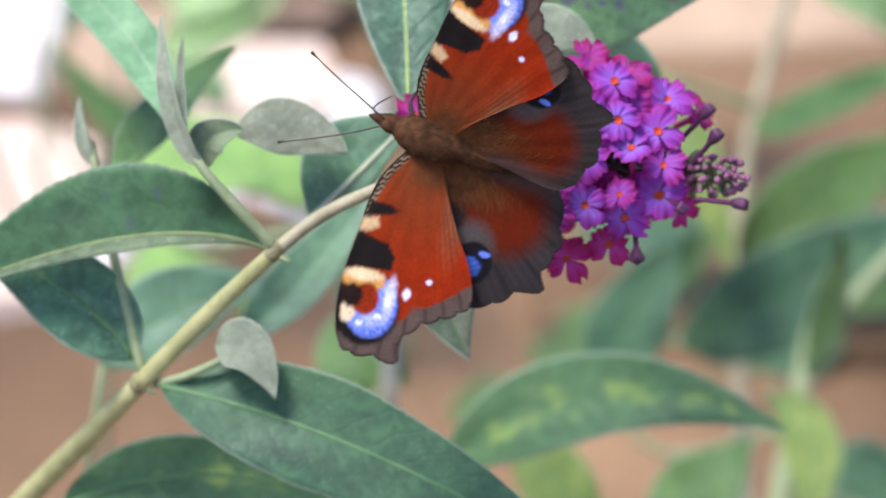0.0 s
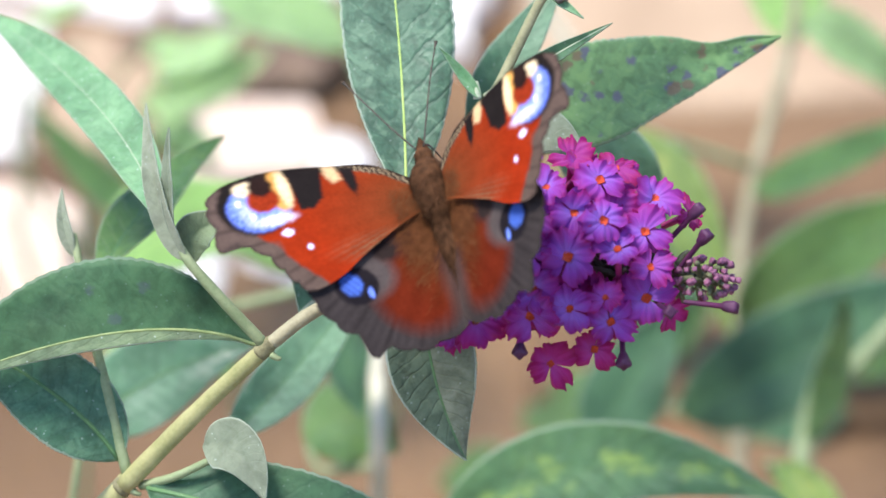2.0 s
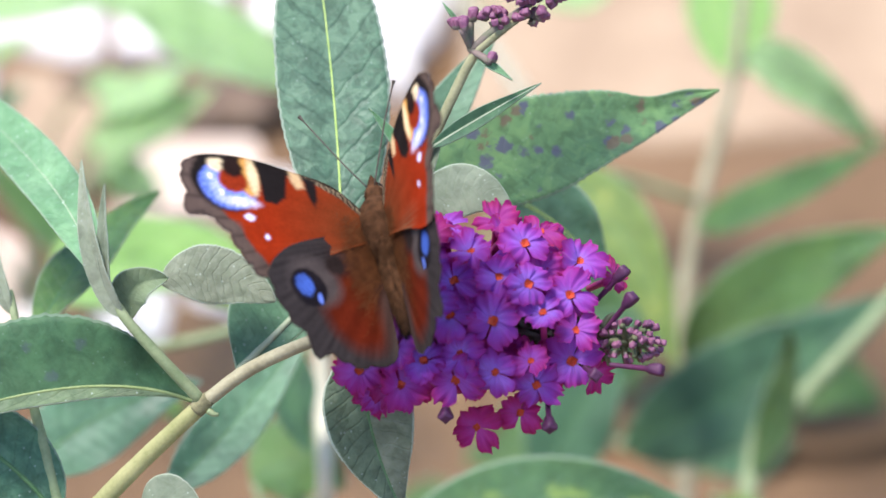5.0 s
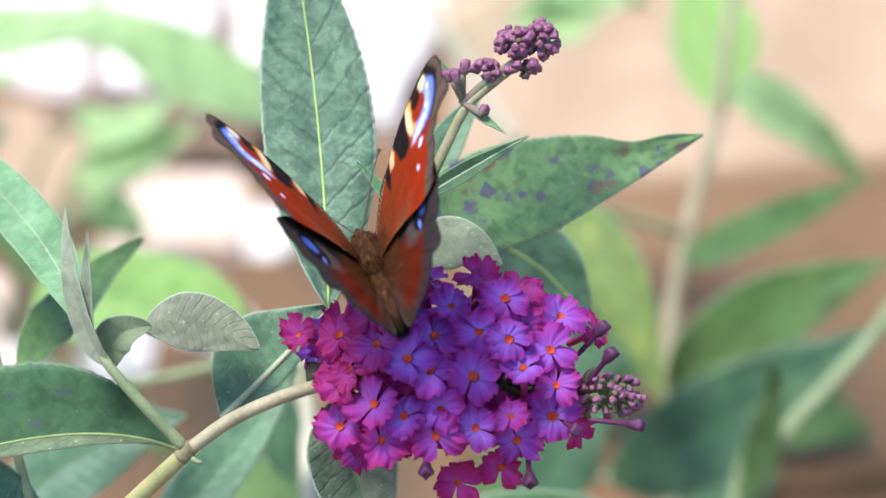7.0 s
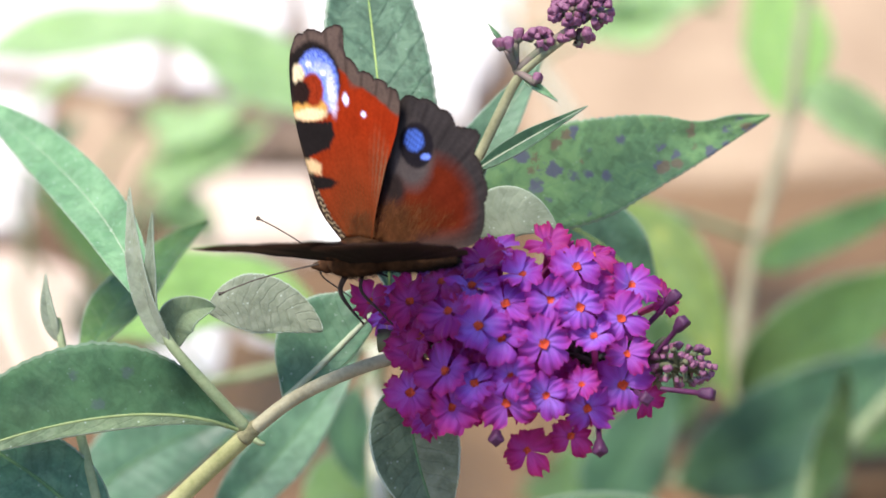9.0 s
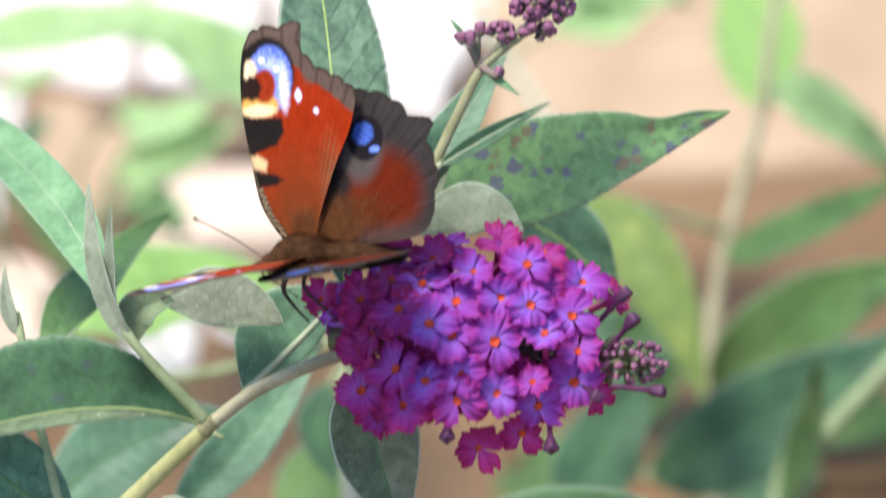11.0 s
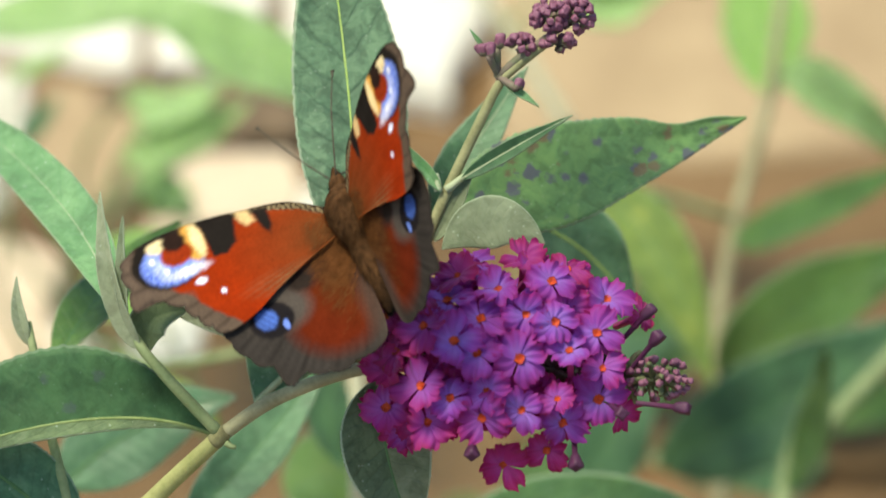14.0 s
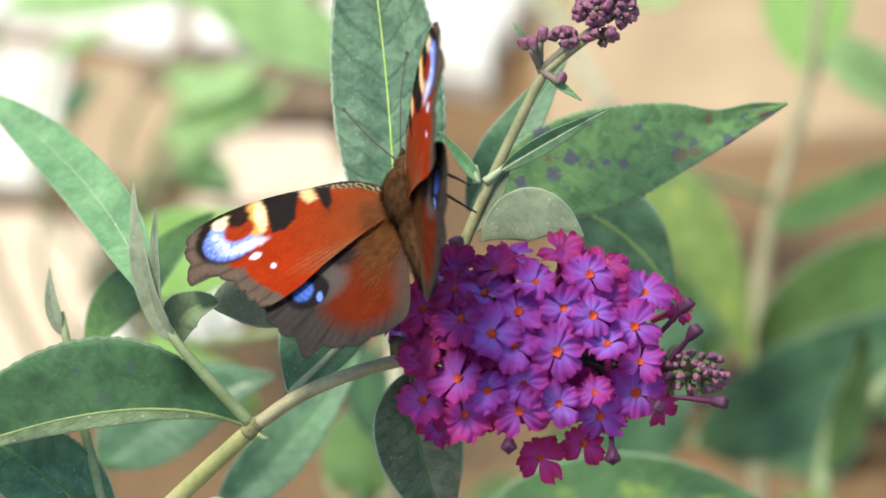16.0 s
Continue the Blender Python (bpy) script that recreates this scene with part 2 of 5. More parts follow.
SHOOT = leaf_material("leaf_shoot", (0.286, 0.333, 0.218), (0.422, 0.449, 0.340), (0.367, 0.401, 0.286), 0.8, 0.25, vein=(0.25, 0.32, 0.15), relief=0.12, lines=0.06)
FAR_LEAF = leaf_material("leaf_behind", (0.047, 0.140, 0.045), (0.156, 0.265, 0.070), (0.086, 0.203, 0.055), 0.5, 0.35, patch=0.6)
# lime green far leaves, base colour lightened to hold the glare of the sun
LIME_SUNLIT = leaf_material("leaf_lime", (0.44, 0.68, 0.26), (0.62, 0.79, 0.45), (0.54, 0.73, 0.33), 0.5, 0.5, patch=0.6)
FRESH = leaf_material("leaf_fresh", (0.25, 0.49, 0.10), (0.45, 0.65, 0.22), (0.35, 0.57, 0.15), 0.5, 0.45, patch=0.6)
MOTTLED = leaf_material("leaf_mottled", (0.034, 0.112, 0.058), (0.13, 0.25, 0.09), (0.055, 0.15, 0.065), 0.6, 0.2, patch=0.5, vein=(0.02, 0.07, 0.03), heart=(0.30, 0.42, 0.08))
YELLOW = leaf_material("leaf_yellowing", (0.12, 0.22, 0.05), (0.30, 0.37, 0.09), (0.18, 0.28, 0.06), 0.55, 0.4, patch=0.6, heart=(0.42, 0.44, 0.10))
RIB = rough_material("midrib", (0.30, 0.44, 0.09), (0.44, 0.56, 0.16), 400, 0.6)
RIB_DARK = rough_material("midrib_dark", (0.06, 0.15, 0.05), (0.11, 0.22, 0.08), 400, 0.6)
RIB_OLIVE = rough_material("midrib_olive", (0.16, 0.22, 0.07), (0.27, 0.33, 0.13), 400, 0.7)
RIB_PALE = rough_material("midrib_pale", (0.3, 0.36, 0.22), (0.42, 0.46, 0.32), 400, 0.7)
STEM = rough_material("stem", (0.24, 0.25, 0.09), (0.40, 0.38, 0.17), 250, 0.7, 0.5, 0.0004)
STEM_GREEN = rough_material("stem_green", (0.16, 0.22, 0.10), (0.28, 0.33, 0.17), 250, 0.7, 0.5, 0.0004)
STEM_OLIVE = rough_material("stem_olive", (0.17, 0.17, 0.08), (0.34, 0.33, 0.18), 250, 0.7, 0.6, 0.0004)
STEM_PALE = rough_material("stem_pale", (0.42, 0.40, 0.28), (0.58, 0.55, 0.42), 200, 0.8, 0.5, 0.0004)
STEM_WOOD = rough_material("stem_wood", (0.24, 0.215, 0.125), (0.42, 0.385, 0.245), 200, 0.8, 0.5, 0.0004)


# ---------------------------------------------------------------- leaves
def leaf(parent, pts, width, mat, name="leaf", face=None, fold=0.15, droop=0.0, wave=0.04, widest=0.42, teeth=0.02, rib=RIB,
         rib_size=0.0006, label="", seed=0, sharp=1.0, sides=(1.0, 1.0), bay=None):
    """A lance-shaped leaf along a curved midrib: folded, wavy, quilted between its side veins, unevenly toothed, with a raised rib
    as a part of it. bay: the place along the leaf, depth and length of a dent in the margin of its first side."""
    face = Vector(face) if face else -AWAY + UP * 0.25
    n, half = 78, 8
    bm = bmesh.new()
    uvl = bm.loops.layers.uv.new("UVMap")
    rnd = random.Random(seed + int(width * 1e5))
    ph = rnd.uniform(0, 6)
    rows, ribs = [], []
    power = math.log(0.5) / math.log(widest)
    for i in range(n + 1):
        s = i / n
        p = bez(pts, s)
        t = (bez(pts, min(s + 0.01, 1)) - bez(pts, max(s - 0.01, 0))).normalized()
        nn = (face - t * face.dot(t)).normalized()
        b = t.cross(nn)
        prof = math.sin(math.pi * s ** power) ** (0.9 * sharp) * (1 - 0.25 * s) / 0.88
        w = width * 0.5 * max(prof, 0.012)
        row = []
        for k in range(-half, half + 1):
            v = k / half
            jag = noise.noise((s * 34 + ph * 9, 5 if v > 0 else 11, seed)) + 0.5 * (1 if i % 2 else -1)
            edge = 1 + (teeth * jag + 0.03 * noise.noise((s * 6 + ph, 3 if v > 0 else 8, seed))) * max(0.0, abs(v) - 0.8) / 0.2
            if bay and v < 0:
                edge *= 1 - bay[1] * math.exp(-((s - bay[0]) / bay[2]) ** 2)
            z = fold * abs(v) * w + droop * v * v * w
            z += wave * width * v * v * math.sin(s * 11 + ph + (2.1 if v > 0 else 0)) + 0.035 * width * noise.noise((s * 5 + seed, v * 1.6, ph)) * min(1.0, abs(v) * 2)
            z += 0.012 * w * (math.sin(math.pi * ((13 * s - 1.5 * abs(v)) % 1.0)) - 0.5) * min(1.0, abs(v) * 3) * (1 - abs(v) ** 4)
            part_w = sides[0] if v < 0 else sides[1]
            row.append((bm.verts.new(p + b * v * w * edge * part_w + nn * z * part_w), (v * 0.5 + 0.5, s)))
        rows.append(row)
        ribs.append(p + nn * max(width * 0.018, 0.00018) * 0.3)
    for a, c in zip(rows, rows[1:]):
        for k in range(2 * half):
            q = (a[k], a[k + 1], c[k + 1], c[k])
            f = bm.faces.new([x[0] for x in q])
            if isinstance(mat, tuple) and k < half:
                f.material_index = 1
            for loop, x in zip(f.loops, q):
                loop[uvl].uv = x[1]
    ob = part(name, bm, mat, parent, label)
    sol = ob.modifiers.new("thick", "SOLIDIFY")
    sol.thickness, sol.offset = max(width * 0.018, 0.00018), 0
    if rib:
        rb = bmesh.new()
        tube(rb, ribs[::6], rib_size * 0.85, rib_size * 0.4, n=18, sides=6)
        part("midrib", rb, rib, ob)
    return ob


# ---------------------------------------------------------------- the ground
def ground_material():
    m, nt, p = material("sandy_soil")
    coord = nt.nodes.new("ShaderNodeTexCoord")
    n1 = node(nt, "ShaderNodeTexNoise", Scale=7.0, Detail=3.0, Roughness=0.5)
    n2 = node(nt, "ShaderNodeTexNoise", Scale=60.0, Detail=6.0, Roughness=0.7)
    for n in (n1, n2):
        nt.links.new(coord.outputs["Object"], n.inputs["Vector"])
    c = ramp(nt, n1.outputs[0], (0.36, (0.085, 0.047, 0.021)), (0.5, (0.18, 0.103, 0.046)), (0.66, (0.30, 0.18, 0.087)))
    c = mixed(nt, calc(nt, "MULTIPLY", n2.outputs[0], 0.3), c, (0.25, 0.15, 0.09))
    nt.links.new(c, p.inputs["Base Color"])
    p.inputs["Roughness"].default_value = 0.95
    b = node(nt, "ShaderNodeBump", Strength=0.7, Distance=0.01)
    nt.links.new(n2.outputs[0], b.inputs["Height"])
    nt.links.new(b.outputs[0], p.inputs["Normal"])
    return m


def build_ground():
    bm = bmesh.new()
    size = [-200, -40, -8, -2] + [-1 + 0.05 * i for i in range(41)] + [2, 8, 40, 200]
    grid = [[bm.verts.new((x, y + 0.7, (0.012 * noise.noise((x * 6, y * 6, 0)) + 0.006 * noise.noise((x * 19, y * 19, 3))) if abs(x) < 1.01 and abs(y) < 1.01 else 0.0))
             for x in size] for y in size]
    for a, b in zip(grid, grid[1:]):
        for k in range(len(size) - 1):
            bm.faces.new((a[k], a[k + 1], b[k + 1], b[k]))
    me = bpy.data.meshes.new("ground")
    bm.to_mesh(me)
    bm.free()
    me.polygons.foreach_set("use_smooth", [True] * len(me.polygons))
    me.materials.append(ground_material())
    tagged(new("ground", me), "dry sandy brown garden soil in sunlight", "ground", kind="structure")


build_ground()

STONE = rough_material("pale_stone", (0.62, 0.57, 0.50), (0.82, 0.78, 0.72), 60, 0.9, 0.5, 0.002)


def stone(at, size, flat, seed):
    """A rounded, slightly knobbly pale stone, sunk a little into the soil."""
    bm = bmesh.new()
    bmesh.ops.create_icosphere(bm, subdivisions=3, radius=1)
    rnd = random.Random(seed)
    sx, sy, turn = rnd.uniform(0.8, 1.3), rnd.uniform(0.7, 1.1), rnd.uniform(0, 3.1)
    for v in bm.verts:
        k = 1 + 0.22 * noise.noise(v.co * 1.3 + Vector((seed * 7, 0, 0))) + 0.06 * noise.noise(v.co * 4 + Vector((0, seed * 3, 0)))
        v.co = Matrix.Rotation(turn, 3, "Z") @ Vector((v.co.x * sx * size * k, v.co.y * sy * size * k, v.co.z * size * flat * k))
    me = bpy.data.meshes.new("stone")
    bm.to_mesh(me)
    bm.free()
    me.polygons.foreach_set("use_smooth", [True] * len(me.polygons))
    me.materials.append(STONE)
    ob = tagged(new("stone", me), "pale sunlit stone lying on brown soil", "stone", "stones on the soil")
    ob.location = Vector(at) + Vector((0, 0, size * flat * 0.35))
    return ob


for k, (at, size) in enumerate((((-0.0016, 0.3708, 0.0000), 0.013), ((0.0018, 0.3891, 0.0000), 0.010), ((-0.0240, 0.3088, 0.0000), 0.010), ((-0.0493, 0.2690, 0.0000), 0.011), ((-0.0318, 0.2779, 0.0000), 0.009), ((0.0312, 0.3933, 0.0000), 0.011), ((0.0820, 0.3708, 0.0000), 0.011),
                               ((0.0178, 0.4101, 0.0000), 0.013), ((-0.0565, 0.2397, 0.0000), 0.009), ((-0.0688, 0.2638, 0.0000), 0.010), ((-0.0778, 0.2568, 0.0000), 0.009))):
    stone(at, size, 0.5, k + 1)

PAVING = rough_material("pale_paving", (0.56, 0.50, 0.44), (0.78, 0.74, 0.69), 14, 0.9, 0.4, 0.002)
PEACH = rough_material("peach_stone", (0.50, 0.37, 0.27), (0.66, 0.52, 0.41), 70, 0.9, 0.4, 0.002)
SANDSTONE = rough_material("sandstone", (0.30, 0.205, 0.125), (0.44, 0.315, 0.20), 45, 0.9, 0.4, 0.002)


def slab(corners, material, label):
    """A worn paving slab with broken edges, bedded in the soil."""
    bm = bmesh.new()
    ring = []
    for a, b in zip(corners, corners[1:] + corners[:1]):
        for k in range(12):
            p = Vector(a).lerp(Vector(b), k / 12)
            ring.append(p + Vector((noise.noise(p * 60), noise.noise(p * 60 + Vector((5, 0, 0))), 0)) * 0.004)
    mid = sum(ring, Vector()) / len(ring)
    low = [bm.verts.new((p.x, p.y, -0.02)) for p in ring]
    top = [bm.verts.new((p.x, p.y, 0.004)) for p in ring]
    inner = [bm.verts.new((p.x * 0.97 + mid.x * 0.03, p.y * 0.97 + mid.y * 0.03, 0.008)) for p in ring]
    n = len(ring)
    for a, b in ((low, top), (top, inner)):
        for k in range(n):
            bm.faces.new((a[k], a[(k + 1) % n], b[(k + 1) % n], b[k]))
    bm.faces.new(inner)
    bmesh.ops.recalc_face_normals(bm, faces=bm.faces)
    me = bpy.data.meshes.new("paving_slab")
    bm.to_mesh(me)
    bm.free()
    me.materials.append(material)
    return tagged(new("paving_slab", me), label, "paving slab", "paving slabs")


slab([(-0.1661, 0.3768, 0.0000), (-0.0548, 0.3500, 0.0000), (-0.0618, 0.5142, 0.0000), (-0.2084, 0.5388, 0.0000)], PAVING, "pale worn paving slab in full sun")
slab([(-0.1444, 0.2329, 0.0000), (-0.0728, 0.2396, 0.0000), (-0.0689, 0.2895, 0.0000), (-0.1534, 0.3185, 0.0000)], PEACH, "peach-coloured worn paving slab in full sun")
slab([(-0.1538, 0.3232, 0.0000), (-0.0790, 0.3030, 0.0000), (-0.0790, 0.3500, 0.0000), (-0.1652, 0.3687, 0.0000)], PAVING, "pale worn paving slab in full sun")
slab([(-0.0775, 0.3080, 0.0000), (-0.0580, 0.3040, 0.0000), (-0.0570, 0.3440, 0.0000), (-0.0780, 0.3460, 0.0000)], SANDSTONE, "sand-coloured worn paving slab between pale ones")
slab([(-0.0546, 0.3648, 0.0000), (-0.0340, 0.3663, 0.0000), (-0.0379, 0.5192, 0.0000), (-0.0605, 0.5142, 0.0000)], PAVING, "pale worn paving slab in full sun")
slab([(-0.0300, 0.3560, 0.0000), (0.0028, 0.3431, 0.0000), (-0.0017, 0.5290, 0.0000), (-0.0362, 0.5192, 0.0000)], PAVING, "pale worn paving slab in full sun")
slab([(0.0124, 0.3149, 0.0000), (0.1210, 0.3294, 0.0000), (0.1629, 0.5389, 0.0000), (0.0094, 0.5389, 0.0000)], SANDSTONE, "sand-coloured worn paving slab in full sun")
slab([(-0.0530, 0.2960, 0.0000), (-0.0270, 0.2985, 0.0000), (-0.0280, 0.3215, 0.0000), (-0.0528, 0.3215, 0.0000)], PEACH, "peach-coloured worn paving slab in full sun")
slab([(-0.0535, 0.3525, 0.0000), (-0.0315, 0.3545, 0.0000), (-0.0335, 0.3640, 0.0000), (-0.0535, 0.3630, 0.0000)], PAVING, "narrow pale worn paving slab in full sun")
# darker copy of the sandstone: leaf shade on the near paving, put into colour
SANDSTONE_SHADED = rough_material("ochre_stone", (0.125, 0.069, 0.030), (0.21, 0.122, 0.058), 9, 0.9, 0.4, 0.002)
slab([(0.0130, 0.2300, 0.0000), (0.1150, 0.2300, 0.0000), (0.1210, 0.3294, 0.0000), (0.0124, 0.3149, 0.0000)], SANDSTONE_SHADED, "sand-coloured worn paving slab, leaf shade put into its darker colour")

CLOD = rough_material("dark_earth", (0.10, 0.065, 0.042), (0.22, 0.15, 0.10), 60, 0.95, 0.6, 0.003)
for k, (at, size) in enumerate((((-0.0584, 0.3430, 0.0000), 0.008), ((-0.0380, 0.3343, 0.0000), 0.010), ((-0.0229, 0.3469, 0.0000), 0.012), ((-0.0072, 0.3933, 0.0000), 0.010), ((-0.0309, 0.3353, 0.0000), 0.008))):
    ob = stone(at, size, 0.45, k + 41)
    ob.data.materials[0] = CLOD
    ob.name = "clod"
    ob.location.z += 0.006
    tagged(ob, "dark brown clod of dry garden earth", "clod of earth", "clods of earth")

# ---------------------------------------------------------------- the flowering branch
LEAN_LEAF, LEAN_SPIKE, LEAN_UPRIGHT, LEAN_BRACT = [], [], [], []
branch = thing("butterfly_bush", (-0.0457, -0.0155, 0.1769), "butterfly bush branch with grey-green leaves and a magenta flower head", "shrub")


def stem(name, pts, r0, r1, mat=STEM, parent=None, at=None, n=18, label=""):
    return part(name, tube(bmesh.new(), pts, r0, r1, n=n, sides=12, knobs=0.05, ridge=0.04), mat, parent or branch, label, at)


stem("main_stem", [(-0.1090, 0.0839, 0.0000), (-0.0757, 0.0051, 0.1226), (-0.0457, -0.0155, 0.1769)], 0.0022, 0.00135, STEM)
stem("main_stem", [(-0.0463, -0.0159, 0.1763), (-0.0364, -0.0151, 0.1880), (-0.0272, -0.0151, 0.1985)], 0.0013, 0.0011, STEM)
stem("side_shoot", [(-0.0275, -0.0149, 0.1987), (-0.0324, -0.0135, 0.2042), (-0.0367, -0.0115, 0.2088), (-0.0383, -0.0101, 0.2107)], 0.0008, 0.0006, STEM_GREEN)
LEAN_SPIKE.append(stem("upright_stem", [(-0.0069, -0.0043, 0.2033), (-0.0023, 0.0046, 0.2126), (0.0013, 0.0096, 0.2197), (0.0054, 0.0138, 0.2274), (0.0083, 0.0162, 0.2326), (0.0113, 0.0170, 0.2354), (0.0148, 0.0185, 0.2376)], 0.00085, 0.00055, STEM_OLIVE))
stem("thin_shoot", [(-0.0457, -0.0155, 0.1769), (-0.0485, -0.0089, 0.1864), (-0.0504, -0.0038, 0.1919), (-0.0524, 0.0026, 0.1992), (-0.0532, 0.0055, 0.2017)], 0.0008, 0.0005, STEM_GREEN)
stem("petiole", [(-0.0441, -0.0159, 0.1763), (-0.0394, -0.0184, 0.1798), (-0.0346, -0.0187, 0.1828)], 0.0006, 0.0005, STEM_GREEN)

NODE_BARK = rough_material("node_bark", (0.13, 0.12, 0.06), (0.28, 0.26, 0.13), 500, 0.85, 0.6, 0.0004)
for (x, y, z), size in (((-0.0272, -0.0151, 0.1985), 0.0012), ((-0.0459, -0.0157, 0.1767), 0.00142)):
    # a swollen joint with a scar and a small dormant bud
    stem("stem_joint", [(x - 0.0009, y, z - 0.0010), (x, y, z), (x + 0.0007, y, z + 0.0008)], size, size * 0.85, NODE_BARK, n=8)
    stem("dormant_bud", [(x + 0.0006, y - 0.0008, z - 0.0006), (x + 0.0013, y - 0.0012, z - 0.0009), (x + 0.0019, y - 0.0012, z - 0.0010)], 0.0005, 0.0002, STEM_GREEN, n=6)
NODE = (-0.0272, -0.0151, 0.1985)
HEAD = (0.0070, -0.0088, 0.2075)
peduncle = stem("peduncle", [(-0.0272, -0.0151, 0.1985), (-0.0215, -0.0134, 0.2026), (-0.0142, -0.0122, 0.2060), (-0.0069, -0.0102, 0.2072), (0.0012, -0.0088, 0.2075)], 0.00092, 0.0008, STEM_WOOD, at=NODE)

LEAN_UPRIGHT.append(leaf(branch, [(-0.0095, 0.0021, 0.2091), (-0.0098, 0.0234, 0.2255), (-0.0153, 0.0446, 0.2488)], 0.0148, UPRIGHT, fold=0.1, seed=1, rib_size=0.00024, widest=0.48, label="upright grey-green leaf with a pale midrib"))
LEAN_LEAF.append(leaf(branch, [(0.0029, 0.0165, 0.2122), (0.0233, 0.0245, 0.2149), (0.0423, 0.0296, 0.2187)], 0.0134, BLOTCHED, fold=0.12, seed=2, label="green leaf with clustered violet spots", rib=RIB_DARK, rib_size=0.00008, widest=0.34, sides=(1.05, 0.95), bay=(0.79, 0.42, 0.10), teeth=0.03))
LEAN_BRACT.append(leaf(branch, [(0.0036, 0.0088, 0.2222), (0.0095, 0.0110, 0.2252), (0.0181, 0.0137, 0.2290)], 0.0024, DARK, fold=0.5, seed=3, rib_size=0.0002, rib=RIB_PALE))
LEAN_BRACT.append(leaf(branch, [(0.0001, 0.0059, 0.2144), (0.0027, 0.0084, 0.2179), (0.0054, 0.0119, 0.2228)], 0.0024, FELT, fold=0.3, seed=4, rib=None))
LEAN_BRACT.append(leaf(branch, [(-0.0005, 0.0222, 0.2064), (0.0050, 0.0311, 0.2122), (0.0126, 0.0389, 0.2198)], 0.0065, GREEN, fold=0.2, seed=5, rib=RIB_PALE, rib_size=0.0002))
LEAN_BRACT.append(leaf(branch, [(0.0010, 0.0087, 0.2203), (-0.0012, 0.0105, 0.2229), (-0.0044, 0.0126, 0.2259)], 0.0016, YOUNG, fold=0.4, seed=6, rib=None))
for at, to in (((0.0006, 0.0090, 0.2202), (0.0004, 0.0102, 0.2222)), ((0.0016, 0.0092, 0.2202), (0.0047, 0.0104, 0.2223))):
    LEAN_BRACT.append(stem("axil_bud", [at, Vector(at).lerp(Vector(to), 0.6), to], 0.0006, 0.00025, RIB_PALE, n=8))
LEAN_BRACT.append(leaf(branch, [(0.0011, 0.0019, 0.2159), (0.0076, 0.0060, 0.2215), (0.0145, 0.0023, 0.2163)], 0.0072, FELT, fold=-0.05, wave=0.01, seed=7, rib=None, widest=0.5, label="pale felted leaf underside"))
LEAN_LEAF.append(leaf(branch, [(0.0112, 0.0341, 0.1990), (0.0214, 0.0414, 0.1920), (0.0286, 0.0388, 0.1796)], 0.0125, GREEN, fold=0.1, seed=8, rib_size=0.0003))
# one half of this leaf is darker and greener than the other
leaf(branch, [(-0.0069, -0.0060, 0.2009), (-0.0069, -0.0108, 0.1907), (-0.0014, -0.0155, 0.1804)], 0.0115, (WRINKLED_DARK, WRINKLED), fold=0.25, seed=9, rib=RIB_DARK, rib_size=0.0003, label="hanging grey-green leaf, wrinkled, with a pale rim")
leaf(branch, [(-0.0231, -0.0015, 0.1936), (-0.0173, 0.0016, 0.1979), (-0.0083, 0.0070, 0.2058)], 0.0150, GREEN, fold=0.1, seed=10, rib=RIB_PALE, rib_size=0.0007, sides=(1.1, 0.3), widest=0.5)
leaf(branch, [(-0.0277, -0.0128, 0.1965), (-0.0356, -0.0098, 0.1990), (-0.0509, -0.0110, 0.2008), (-0.0760, -0.0163, 0.1898)], 0.0205, (SPOTTED, ROLLED), fold=0.12, face=(-0.1, -0.75, 0.65), seed=11, rib=RIB_OLIVE, rib_size=0.00035, sides=(0.19, 1.0), widest=0.58, sharp=1.25, label="dark green leaf with a few purple spots")
leaf(branch, [(-0.0410, -0.0033, 0.2100), (-0.0455, 0.0192, 0.2120), (-0.0672, 0.0500, 0.2070)], 0.0078, YOUNG, fold=0.2, widest=0.54, face=(-0.25, -0.2, 0.95), seed=12, rib=RIB_PALE, rib_size=0.00012, sharp=0.72)
leaf(branch, [(-0.0503, 0.0146, 0.1886), (-0.0451, 0.0334, 0.1892), (-0.0348, 0.0458, 0.1895)], 0.0078, FAR_LEAF, fold=0.12, seed=13, rib_size=0.0002, rib=RIB_DARK, face=(-0.2, -0.3, 0.9))
leaf(branch, [(-0.0377, -0.0110, 0.2095), (-0.0421, -0.0091, 0.2158), (-0.0426, -0.0011, 0.2272)], 0.0030, SHOOT, fold=0.5, face=(-0.5, -0.5, 0.7), seed=14, rib=None, widest=0.42, sharp=0.75, teeth=0.06)
leaf(branch, [(-0.0392, -0.0099, 0.2128), (-0.0401, -0.0082, 0.2187), (-0.0396, -0.0037, 0.2252)], 0.0018, FELT, fold=0.5, face=(-0.5, -0.5, 0.7), seed=15, rib=None, sharp=0.8)
leaf(branch, [(-0.0329, -0.0015, 0.2078), (-0.0263, 0.0004, 0.2107), (-0.0180, -0.0030, 0.2059)], 0.0078, WRINKLED, fold=-0.1, face=(-0.1, -0.75, 0.75), seed=16, rib=None, widest=0.5, sharp=0.75, teeth=0.04, label="curled felted grey-green young leaf")
leaf(branch, [(-0.0365, -0.0094, 0.2079), (-0.0383, -0.0067, 0.2118), (-0.0317, -0.0065, 0.2122)], 0.0052, ROLLED, fold=0.6, seed=33, rib=None, widest=0.5, sharp=0.7)
leaf(branch, [(-0.0470, -0.0140, 0.1791), (-0.0536, -0.0096, 0.1889), (-0.0727, -0.0070, 0.1961)], 0.012, GREEN, fold=0.1, seed=17, rib=RIB_DARK, rib_size=0.0004)
